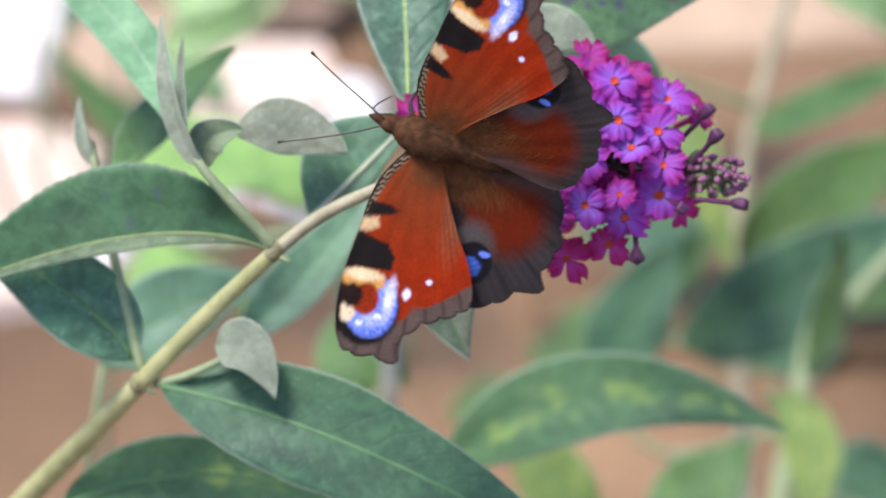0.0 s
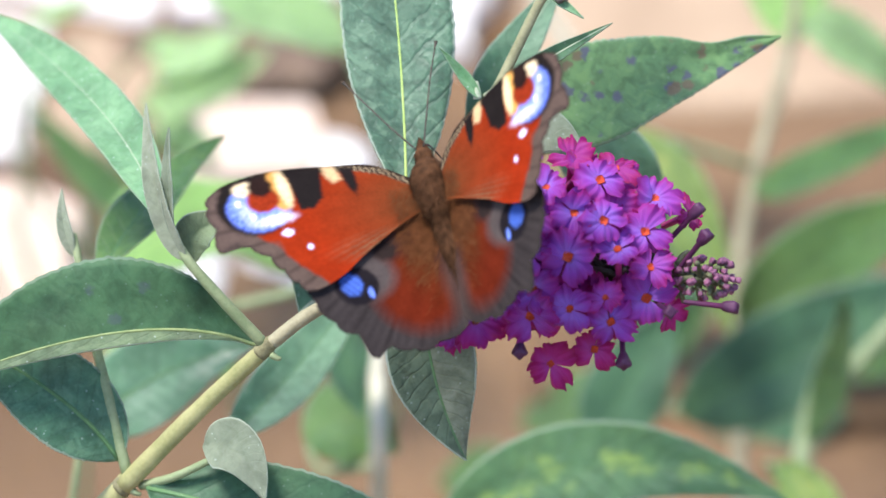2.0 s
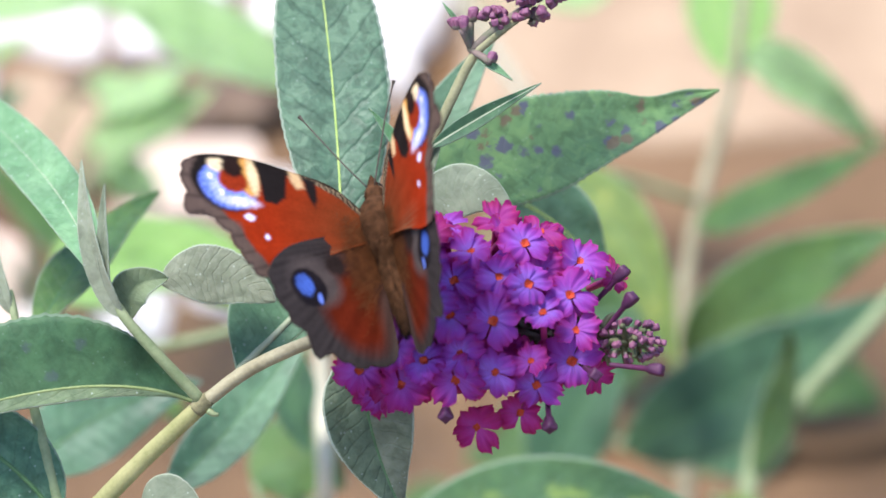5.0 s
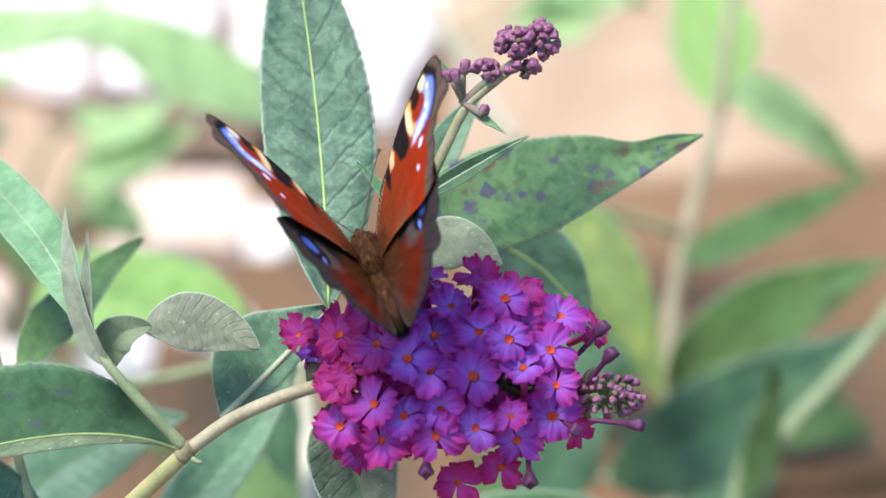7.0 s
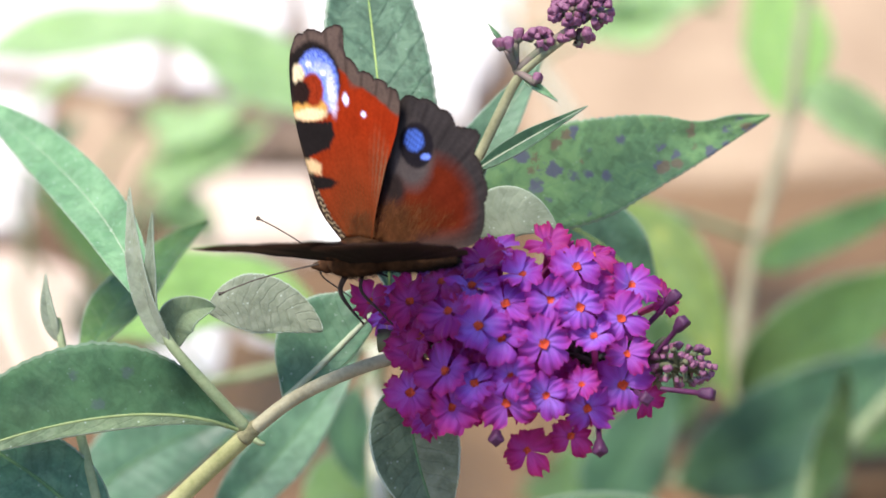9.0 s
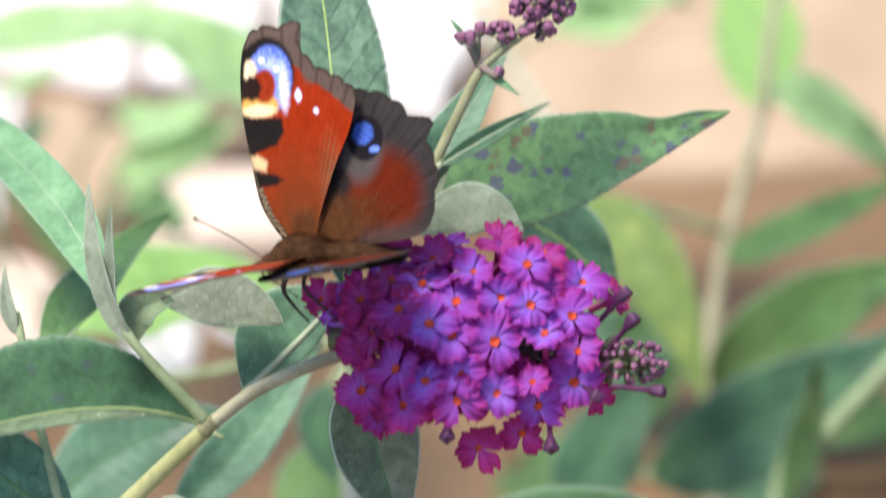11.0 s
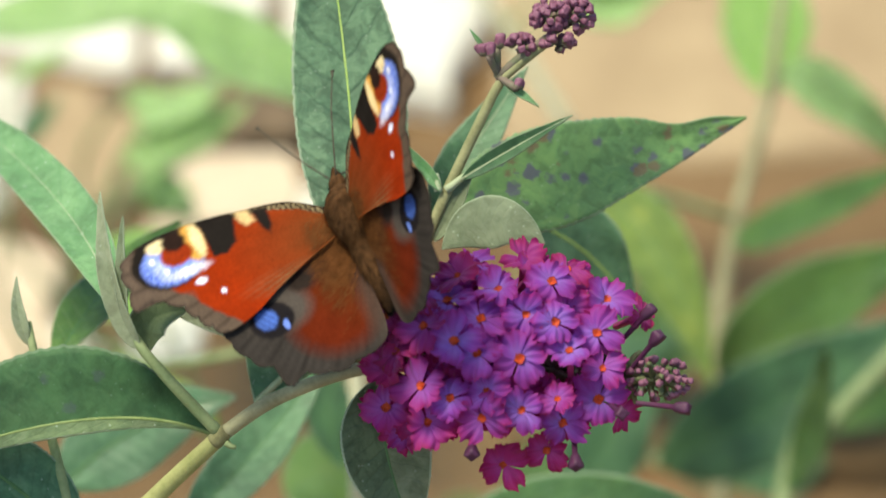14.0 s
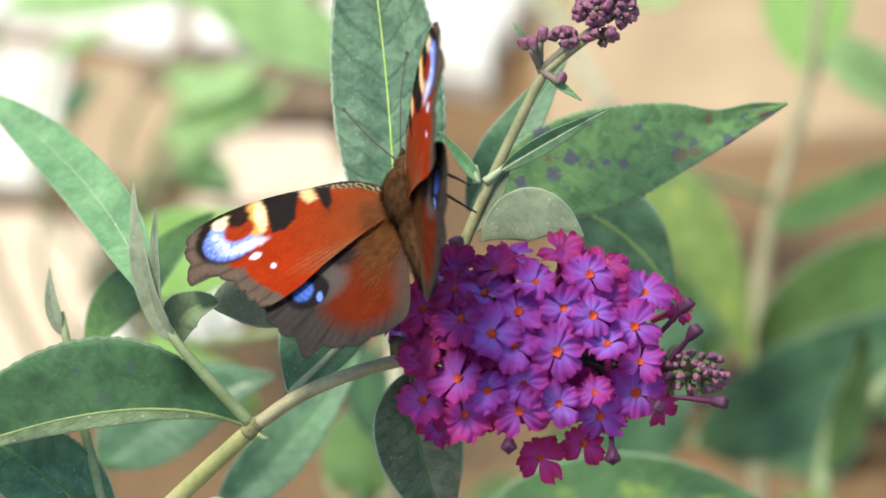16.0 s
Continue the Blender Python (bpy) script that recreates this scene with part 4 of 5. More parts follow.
def build_panicle():
    core = tube(bmesh.new(), [(-0.0106, -0.0051, 0.2057), (-0.0003, -0.0067, 0.2069), (0.0158, -0.0113, 0.2073), (0.0313, -0.0153, 0.2086)], 0.0016, 0.0006, n=20, sides=10, knobs=0.5)
    rnd = random.Random(5)
    for i in range(150):
        s = rnd.uniform(0.25, 0.95)
        p = Vector((-0.0106, -0.0051, 0.2057)).lerp(Vector((0.0313, -0.0153, 0.2086)), s)
        w = Vector((rnd.gauss(0, 1), rnd.gauss(0, 1), rnd.gauss(0, 1))).normalized()
        reach = rnd.uniform(0.004, 0.0085) * (1.1 - s * 0.6)
        tube(core, [p, p + w * reach * 0.6 + UP * 0.0005, p + w * reach], 0.0006, 0.0003, n=3, sides=5)
    ob = part("flower_head", core, CORE, branch, "dense magenta and violet flower head with orange throats", at=HEAD)
    a, b, c = 0.0197, 0.0146, 0.0125
    shapes = {m: [floret_mesh(k + 10 * len(m.name), cup, m) for k, cup in enumerate((0.25, 0.35, 0.5, 0.3, 0.65))] for m in (LILAC, PINK, MAGENTA)}
    placed = []
    for kind, ones in ((LILAC, LILAC_ONES), (PINK, PINK_ONES), (MAGENTA, MAGENTA_ONES)):
        for x, z, across, lx, lz in ones:
            placed.append((x, z, across / 7.0, RIGHT * (lx + rnd.gauss(0, 0.18)) + UP * (lz + (0.3 if x < -4 else 0.1) + rnd.gauss(0, 0.15)) - AWAY, rnd.uniform(0.97, 1.06), kind))
    gap = lambda x, z: math.hypot(x - 8.8, z + 1.9) < 3.0 or math.hypot(x + 9.6, z - 0.9) < 2.2 or (z < -8.5 and -6 < x < 5) or (x > 15.5 and z < 3)
    # a second, shaded layer just below the open ones, then the far side
    while len(placed) < 36 + 60:
        th, v = rnd.uniform(0, 2 * math.pi), math.sqrt(rnd.uniform(0, 0.92))
        x, z = 18.0 * v * math.cos(th) - 0.5, 13.0 * v * math.sin(th) + 0.6
        if not gap(x, z):
            kind = rnd.choice((LILAC, PINK, PINK) if x > -4 and z > -4 else (PINK, MAGENTA, MAGENTA))
            placed.append((x, z, rnd.uniform(0.8, 0.98), RIGHT * x * 0.04 + UP * (z * 0.05 + 0.2) - AWAY + Vector((rnd.gauss(0, 0.2), rnd.gauss(0, 0.2), 0)), rnd.uniform(0.55, 0.75), kind))
    while len(placed) < 36 + 60 + 34:
        th, v = rnd.uniform(0, 2 * math.pi), rnd.uniform(0.3, 0.95)
        x, z = 18.5 * v * math.cos(th) - 1, 12.5 * v * math.sin(th)
        if not (z < -7.5 or x > 14.5):
            placed.append((x, z, rnd.uniform(0.85, 1.0), RIGHT * x * 0.08 + UP * z * 0.08 + AWAY * 0.8, -rnd.uniform(0.3, 1.0), rnd.choice((LILAC, PINK, MAGENTA))))
    for i, (x, z, size, way, depth, kind) in enumerate(placed):
        u, v = x * 0.001 / a, z * 0.001 / b
        d = math.sqrt(max(0.03, 1 - u * u - v * v)) * depth
        at = Vector(HEAD) + RIGHT * x * 0.001 + UP * z * 0.001 - AWAY * c * d
        sit("floret", shapes[kind][i % 5], ob, at, way, size, rnd.uniform(0, 6.28))
    tip = Vector((0.0286, -0.0150, 0.2091))
    for i in range(84):
        w = Vector((rnd.gauss(0, 1), rnd.gauss(0, 1), rnd.gauss(0, 1))).normalized()
        at = tip + RIGHT * w.x * 0.0034 + UP * w.z * 0.0021 + AWAY * w.y * 0.0024
        sit("bud", BUDS[0], ob, at, w + RIGHT * 0.5, rnd.uniform(0.48, 0.66), rnd.uniform(0, 6))
    for at, way in (((0.0276, -0.0141, 0.2139), (0.0251, -0.0142, 0.2101)), ((0.0305, -0.0195, 0.2079), (0.0237, -0.0166, 0.2067)), ((0.0178, -0.0230, 0.2028), (0.0175, -0.0158, 0.2045)),
                    ((0.0046, -0.0240, 0.2050), (0.0049, -0.0153, 0.2051)), ((0.0233, -0.0238, 0.2104), (0.0219, -0.0167, 0.2066)), ((-0.0018, 0.0003, 0.2170), (0.0004, -0.0050, 0.2129)), ((0.0266, -0.0089, 0.2143), (0.0216, -0.0104, 0.2087))):
        sit("bud", BUDS[1], ob, at, Vector(at) - Vector(way), 1.25)
    return ob


panicle = build_panicle()


def build_bud_spike():
    core = tube(bmesh.new(), [(0.0078, 0.0165, 0.2330), (0.0111, 0.0173, 0.2360), (0.0159, 0.0193, 0.2389), (0.0188, 0.0210, 0.2413)], 0.0006, 0.0004, n=10, sides=8, knobs=0.3)
    for p in ((0.0067, 0.0166, 0.2367), (0.0078, 0.0189, 0.2365), (0.0104, 0.0132, 0.2337)):
        tube(core, [(0.0080, 0.0166, 0.2332), p], 0.0004, 0.0006, n=4, sides=6)
    ob = part("bud_spike", core, CALYX, branch, "spike of closed dusky purple buds", at=(0.0078, 0.0165, 0.2330))
    rnd = random.Random(8)
    for at, rx, rz, count in (((0.0148, 0.0201, 0.2400), 0.0025, 0.0023, 70), ((0.0182, 0.0204, 0.2404), 0.0018, 0.0025, 54), ((0.0160, 0.0174, 0.2379), 0.0018, 0.0009, 24), ((0.0111, 0.0180, 0.2370), 0.0015, 0.0016, 32)):
        for i in range(count):
            w = Vector((rnd.gauss(0, 1), rnd.gauss(0, 1), rnd.gauss(0, 1))).normalized()
            place = Vector(at) + (RIGHT * w.x * rx + UP * w.z * rz + AWAY * w.y * rx) * rnd.uniform(0.4, 0.85)
            sit("bud", BUDS[0], ob, place, w + UP * 0.5 + RIGHT * 0.3, rnd.uniform(0.55, 0.82), rnd.uniform(0, 6))
    # longer buds in green cups on the side twigs
    for at, lean, count, size in (((0.0066, 0.0166, 0.2366), -0.5, 4, 0.95), ((0.0078, 0.0187, 0.2363), 0.1, 3, 0.95), ((0.0104, 0.0132, 0.2337), 0.3, 3, 0.7)):
        for i in range(count):
            off = RIGHT * rnd.uniform(-0.0006, 0.0006) + AWAY * rnd.uniform(-0.0005, 0.0005) + UP * rnd.uniform(-0.0003, 0.0003)
            sit("bud", BUDS[0], ob, Vector(at) + off, UP + RIGHT * (lean + rnd.gauss(0, 0.2)) - AWAY * rnd.uniform(-0.2, 0.4), size * rnd.uniform(0.85, 1.1), rnd.uniform(0, 6))
    LEAN_SPIKE.append(leaf(branch, [(0.0089, 0.0151, 0.2329), (0.0111, 0.0128, 0.2331), (0.0133, 0.0118, 0.2317)], 0.0011, YOUNG, fold=0.5, rib=None, seed=31))
    LEAN_SPIKE.append(leaf(branch, [(0.0065, 0.0177, 0.2366), (0.0052, 0.0177, 0.2384), (0.0043, 0.0185, 0.2394)], 0.0006, YOUNG, fold=0.5, rib=None, seed=32))
    return ob


LEAN_SPIKE.append(build_bud_spike())


# ---------------------------------------------------------------- butterfly
def wing_material():
    m, nt, p = material("wing_scales")
    col = nt.nodes.new("ShaderNodeAttribute")
    col.attribute_name = "pattern"
    coord = nt.nodes.new("ShaderNodeTexCoord")
    n = node(nt, "ShaderNodeTexNoise", Scale=2600.0, Detail=3.0)
    n2 = node(nt, "ShaderNodeTexNoise", Scale=300.0, Detail=4.0)
    for t in (n, n2):
        nt.links.new(coord.outputs["Object"], t.inputs["Vector"])
    f = calc(nt, "ADD", calc(nt, "MULTIPLY", n.outputs[0], 0.6), calc(nt, "MULTIPLY", n2.outputs[0], 0.6))
    mul = nt.nodes.new("ShaderNodeMix")
    mul.data_type, mul.blend_type = "RGBA", "MULTIPLY"
    mul.inputs[0].default_value = 1.0
    nt.links.new(col.outputs["Color"], mul.inputs[6])
    nt.links.new(ramp(nt, f, (0.3, (0.72, 0.72, 0.72)), (0.8, (1.2, 1.2, 1.2))), mul.inputs[7])
    nt.links.new(mul.outputs[2], p.inputs["Base Color"])
    p.inputs["Roughness"].default_value = 0.85
    p.inputs["Specular IOR Level"].default_value = 0.04
    b = node(nt, "ShaderNodeBump", Strength=0.3, Distance=0.0001)
    nt.links.new(n.outputs[0], b.inputs["Height"])
    nt.links.new(b.outputs[0], p.inputs["Normal"])
    return m


WING = wing_material()


def fur_material():
    """Golden brown on the back, black below."""
    m, nt, p = material("fur")
    coord = nt.nodes.new("ShaderNodeTexCoord")
    sep = nt.nodes.new("ShaderNodeSeparateXYZ")
    nt.links.new(coord.outputs["Object"], sep.inputs[0])
    n = node(nt, "ShaderNodeTexNoise", Scale=900.0, Detail=5.0)
    nt.links.new(coord.outputs["Object"], n.inputs["Vector"])
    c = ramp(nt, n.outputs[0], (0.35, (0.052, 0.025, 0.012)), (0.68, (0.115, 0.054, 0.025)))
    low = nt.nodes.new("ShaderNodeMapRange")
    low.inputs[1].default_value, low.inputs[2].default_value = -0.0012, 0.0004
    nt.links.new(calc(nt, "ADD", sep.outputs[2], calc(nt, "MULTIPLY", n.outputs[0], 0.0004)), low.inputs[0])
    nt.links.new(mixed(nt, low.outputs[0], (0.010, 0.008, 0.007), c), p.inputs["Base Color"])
    p.inputs["Roughness"].default_value = 0.85
    p.inputs["Specular IOR Level"].default_value = 0.05
    return m


FUR = fur_material()
FUR_DARK = rough_material("dark_body", (0.015, 0.011, 0.009), (0.05, 0.03, 0.02), 900, 0.85, 0.6, 0.0003)
FEELER = rough_material("feeler", (0.03, 0.022, 0.016), (0.10, 0.075, 0.05), 1500, 0.7)

FORE = [(0, 2.6), (4.4, 5.7), (8, 6.9), (11.6, 7.4), (16, 8.1), (20, 8.5), (24, 8.3), (26.9, 7.5), (28.6, 5.6), (28.6, 2.5), (29.0, -0.9), (26.9, -0.4), (25.2, -1.2), (23.3, -3.1), (22.2, -5.4), (21.0, -7.6), (19.2, -9.0), (15, -7.9), (11.1, -5.7), (5, -2.8), (0, -1)]
HIND = [(0, 1.0), (9, -1.2), (16, -3.8), (19.6, -7.0), (20.0, -9.4), (19.2, -12.2), (17.8, -14.6), (16.0, -16.4), (15.3, -19.5), (13.2, -18.6), (11.0, -19.2), (8.6, -19.9), (5.4, -19.2), (2.4, -18.4), (0.8, -16), (0.3, -9), (0, -3)]


def blob(x, y, cx, cy, rx, ry, soft=0.25):
    """1 inside an ellipse, 0 outside, with a soft rim."""
    r = np.hypot((x - cx) / rx, (y - cy) / ry)
    return np.clip((1 + soft / 2 - r) / soft, 0, 1)[:, None]


def over(c, mask, colour):
    return c * (1 - mask) + np.array(colour) * mask


def ragged(x, y):
    """Shifts places along the wing, so that the marks end in rows of scales."""
    th = np.arctan2(y, x + 3)
    k = np.sin(th * 97 + 1) * np.sin(th * 41) + 0.7 * np.sin(th * 173 + x * 0.4) + 0.5 * np.sin(th * 311 + x)
    return x + 0.05 * k, y + 0.03 * k + 0.05 * np.sin(x * 5 + y * 3)


def facet(x, y, corners, soft=0.35):
    """1 inside a convex outline given clockwise, 0 outside, with a soft rim."""
    inside = np.full(len(x), 9.0)
    for (ax, ay), (bx, by) in zip(corners, corners[1:] + corners[:1]):
        size = math.hypot(bx - ax, by - ay)
        inside = np.minimum(inside, ((x - ax) * (by - ay) - (y - ay) * (bx - ax)) / size)
    return np.clip(0.5 + inside / soft, 0, 1)[:, None]


BLACK = (0.013, 0.010, 0.009)
RUST = (0.250, 0.0215, 0.0036)
ROOT_BROWN = (0.120, 0.038, 0.012)


def fore_pattern(x, y, rim, k):
    """Colours of the upper side of a forewing; rim: millimetres from the outer margin, k: 0 at the root to 1 at the edge."""
    x0, y0 = x, y
    x, y = ragged(x, y)
    streak = np.sin(np.arctan2(y, x + 3) * 150)[:, None]
    c = np.tile(RUST, (len(x), 1)) * (1 + 0.03 * streak)
    for a in (0.16, 0.02, -0.13, -0.29, -0.44):
        ray = np.exp(-((np.arctan2(y0 - 1, x0 + 2) - a) / 0.006) ** 2)[:, None]
        c = c * (1 - 0.08 * ray)
    c = over(c, blob(x, y, 0, 0.0, 10.5, 6.5, 1.2) * (0.85 + 0.15 * streak), ROOT_BROWN)
    c = over(c, blob(x, y, 7, -4.9, 6.5, 1.7, 1.0) * (0.5 + 0.4 * streak), (0.17, 0.085, 0.04))
    border = np.clip((2.55 - rim + 0.25 * np.sin(x * 2.1 - y * 1.7)) / 0.6, 0, 1)[:, None]
    c = over(c, border, (0.092, 0.062, 0.048))
    c = over(c, border * np.clip((x - 23) / 3, 0, 1)[:, None], (0.098, 0.066, 0.052))
    c = c * (1 - 0.35 * border * np.clip(np.sin(np.arctan2(y0 - 1, x0 + 2) * 62) * 4 - 2.8, 0, 1)[:, None])
    c = over(c, np.clip((0.45 - rim) / 0.35, 0, 1)[:, None], (0.045, 0.032, 0.027))
    costa = (np.interp(x, [p[0] for p in FORE[:9]], [p[1] for p in FORE[:9]]) - y)
    edge = np.clip((1.05 - costa + 0.5 * np.clip((9 - x) / 9, 0, 1)) / 0.4, 0, 1)[:, None] * (x < 26)[:, None]
    c = over(c, edge, (0.030, 0.019, 0.013))
    comb = edge * ((x < 11.2) & (x > 1.6))[:, None] * (np.sin(x * 9 - y * 3 + 1.3 * np.sin(y * 7)) > 0.15)[:, None] * (costa > 0.2)[:, None]
    c = over(c, comb, (0.24, 0.18, 0.105))
    # black patches on the front edge, a cream gap between them
    c = over(c, facet(x, y, [(12.4, 7.2), (17.3, 8.6), (16.9, 2.3), (15.0, 2.1), (13.5, 3.3)]), BLACK)
    c = over(c, facet(x, y, [(10.1, 5.2), (10.7, 7.2), (12.2, 7.4), (12.2, 6.3), (11.5, 5.0)], 0.6), (0.62, 0.42, 0.21))
    c = over(c, facet(x, y, [(8.2, 6.6), (10.2, 6.9), (9.7, 3.9), (9.0, 2.6), (8.3, 4.0)], 0.4), BLACK)
    # the eyespot
    c = over(c, blob(x, y, 22.5, 4.4, 4.9, 4.3, 0.12), BLACK)
    c = over(c, blob(x, y, 22.1, 3.9, 4.15, 3.35, 0.16), (0.19, 0.27, 0.76))
    # dark blue specks in the outer part of the ring
    speck = np.clip(np.sin(x * 8.3 + 2 * np.sin(y * 5.1)) * np.sin(y * 9.7 + 2 * np.sin(x * 4.3)) * 2.2, 0, 1)[:, None]
    c = over(c, blob(x, y, 22.1, 3.9, 4.15, 3.35, 0.16) * (1 - blob(x, y, 21.8, 4.2, 3.3, 2.7, 0.4)) * speck * 0.8, (0.035, 0.07, 0.42))
    turn = np.arctan2(y - 5, x - 20.8)
    rays = np.clip(0.5 + 0.5 * np.sin(turn * 23) * np.sin(turn * 9 + 1) + 0.4 * np.sin(turn * 61), 0, 1)[:, None]
    c = over(c, blob(x, y, 20.6, 1.7, 2.8, 0.8, 0.6) * (0.45 + 0.5 * rays), (0.72, 0.70, 0.92))
    c = over(c, blob(x, y, 23.8, 3.4, 0.9, 1.6, 0.6) * (0.1 + 0.5 * rays), (0.66, 0.66, 0.92))
    c = over(c, blob(x, y, 18.7, 5.5, 1.5, 2.9, 0.25), (0.62, 0.30, 0.07))
    c = over(c, blob(x, y, 18.0, 5.7, 0.8, 2.6, 0.5), (0.78, 0.58, 0.32))
    c = over(c, blob(x, y, 23.0, 6.8, 1.6, 1.0, 0.4), (0.78, 0.60, 0.36))
    c = over(c, blob(x, y, 21.2, 4.8, 2.15, 1.8, 0.25), (0.25, 0.026, 0.007))
    c = over(c, blob(x, y, 20.9, 6.7, 1.6, 1.4, 0.35), (0.020, 0.010, 0.008))
    for cx, cy, rx, ry in ((23.3, 2.8, 0.35, 0.5), (20.9, 1.9, 0.55, 0.35), (24.5, 5.1, 0.4, 0.5)):
        c = over(c, blob(x, y, cx, cy, rx, ry, 0.6), (0.84, 0.82, 0.95))
    c = c * (1 - 0.35 * blob(x, y, 22.3, 3.7, 4.2, 3.2, 0.3) * (np.sin(turn * 37 + 2) > 0.86)[:, None])
    for cx, cy, rx, ry in ((19.7, -0.35, 0.8, 0.48), (17.6, -3.0, 0.40, 0.36)):
        c = over(c, blob(x, y, cx, cy, rx, ry, 0.5), (0.72, 0.72, 0.95))
    return c


def hind_pattern(x, y, rim, k):
    x0, y0 = x, y
    x, y = ragged(x, y)
    way = np.arctan2(y0, x0 + 1)
    streak = np.sin(way * 120)[:, None]
    c = np.tile((0.033, 0.027, 0.0255), (len(x), 1)) * (1 + 0.08 * streak)
    c = c * (1 - 0.4 * np.clip(np.sin(way * 33) * 4 - 3.2, 0, 1)[:, None])
    c = over(c, np.clip((0.8 - rim) / 0.6, 0, 1)[:, None], (0.030, 0.024, 0.022))
    c = over(c, blob(x, y, 6.6, -11.6, 5.6, 5.8, 0.5), (0.098, 0.0125, 0.0040))
    c = over(c, blob(x, y, 1.2, -4, 5.4, 8.0, 1.2) * (0.72 + 0.28 * streak), (0.095, 0.024, 0.007))
    c = over(c, blob(x, y, 0.4, -13, 2.2, 8.0, 0.9) * 0.7, (0.055, 0.040, 0.034))
    c = over(c, blob(x, y, 12.6, -8.3, 4.2, 3.4, 0.5), (0.070, 0.056, 0.051))
    c = over(c, blob(x, y, 8.5, -5.3, 1.7, 1.5, 0.6), (0.022, 0.015, 0.013))
    c = over(c, blob(x, y, 13.9, -9.3, 2.95, 2.75, 0.16), (0.012, 0.010, 0.012))
    spark = 0.65 + 0.35 * np.sin(x * 7 + y * 4)[:, None] * np.sin(y * 9)[:, None]
    c = over(c, blob(x, y, 14.5, -9.0, 1.45, 1.6, 0.3) * spark, (0.07, 0.15, 0.56))
    c = over(c, blob(x, y, 12.4, -10.6, 0.42, 0.8, 0.4), (0.14, 0.22, 0.66))
    return c


def under_pattern(x, y, rim, k):
    """Black-brown underside with fine wavy lines, browner towards the margin; sunlight on the outer half is put into
    its colour.
    """
    wave = np.sin(x * 5.1 + 2 * np.sin(y * 2.3)) * np.sin(y * 6.3 + x) + 0.6 * np.sin(rim * 9 + 2 * np.sin(x * 1.7 + y))
    c = np.tile((0.011, 0.008, 0.0065), (len(x), 1)) * (1 + 0.4 * np.clip(wave, -1.5, 1.5)[:, None])
    c = over(c, np.clip((6 - rim) / 5, 0, 1)[:, None] * (0.55 + 0.3 * np.clip(wave, -1.5, 1.5)[:, None]), (0.042, 0.026, 0.019))
    # lighter reddish brown beyond mid-wing stands in for sun on the outer half
    c = over(c, np.clip((x - 13) / 6, 0, 1)[:, None] * (0.6 + 0.25 * np.clip(wave, -1.5, 1.5)[:, None]), (0.085, 0.047, 0.034))
    return over(c, blob(x, y, 17, 4.5, 7.0, 1.3, 1.0) * 0.5, (0.10, 0.07, 0.05))


def wing(name, outline, pattern, side, label, hinge, teeth):
    """One wing, two sheets a hair apart, slightly domed and ribbed; built in millimetres from its hinge, along +x or -x."""
    pts = [Vector((*p, 0)) for p in outline]
    n, m = 260, 84
    line = chain(pts, n)
    arc = np.array([(p.x, p.y) for p in line])
    first, last = (7, 16) if pattern is fore_pattern else (3, 13)
    lo, hi = first / (len(outline) - 1), last / (len(outline) - 1)
    s = np.linspace(0, 1, n + 1)
    on = np.clip(np.minimum(s - lo, hi - s) / 0.03, 0, 1)
    mid = arc.mean(0)
    out = (arc - mid) / np.linalg.norm(arc - mid, axis=1)[:, None]
    notch = 0.55 * np.abs(np.sin((s - lo) / (hi - lo) * math.pi * teeth)) ** 0.6 + 0.06 * np.sin(s * 410)
    plain, arc = arc, arc + out * ((notch - 0.25) * on)[:, None]
    root = np.array((0.0, 0.8 if pattern is fore_pattern else -1.0))
    ks = (np.arange(m + 1) / m) ** 0.8
    grid = root + ks[:, None, None] * (plain - root) + (ks ** 12)[:, None, None] * (arc - plain)
    x, y = grid[..., 0].ravel(), grid[..., 1].ravel()
    margin = arc[(s > lo) & (s < hi)]
    rim = np.min(np.hypot(x[:, None] - margin[None, ::2, 0], y[:, None] - margin[None, ::2, 1]), axis=1)
    k = np.repeat(ks, n + 1)
    vein = 0.06 * np.sin(np.arctan2(y - root[1], x + 2) * 34) * k
    z = 0.9 * np.sin(np.clip(x / 30, 0, 1) * math.pi) * 0.6 + vein - (0.22 if pattern is hind_pattern else 0.0)
    verts, cols = [], []
    for dz, fn in ((0.05, pattern), (-0.05, under_pattern)):
        verts.append(np.stack([side * x, y, z + dz], 1) * 0.001)
        cols.append(np.clip(fn(x, y, rim, k), 0.004, 1))
    verts, cols = np.concatenate(verts), np.concatenate(cols)
    half, faces = len(x), []
    w = n + 1
    for i in range(m):
        for j in range(n):
            q = (i * w + j, i * w + j + 1, (i + 1) * w + j + 1, (i + 1) * w + j)
            top = q if side < 0 else q[::-1]
            faces.append(top)
            faces.append(tuple(v + half for v in top[::-1]))
    for j in range(n):
        e = (m * w + j, m * w + j + 1, m * w + j + 1 + half, m * w + j + half)
        faces.append(e)
    me = bpy.data.meshes.new(name)
    me.from_pydata(verts.tolist(), [], faces)
    at = me.attributes.new("pattern", "FLOAT_COLOR", "POINT")
    at.data.foreach_set("color", np.concatenate([cols, np.ones((len(cols), 1))], 1).ravel())
    me.materials.append(WING)
    me.polygons.foreach_set("use_smooth", [True] * len(faces))
    ob = new(name, me)
    ob.parent = butterfly
    ob.location = hinge
    ob["label"] = label
    return ob


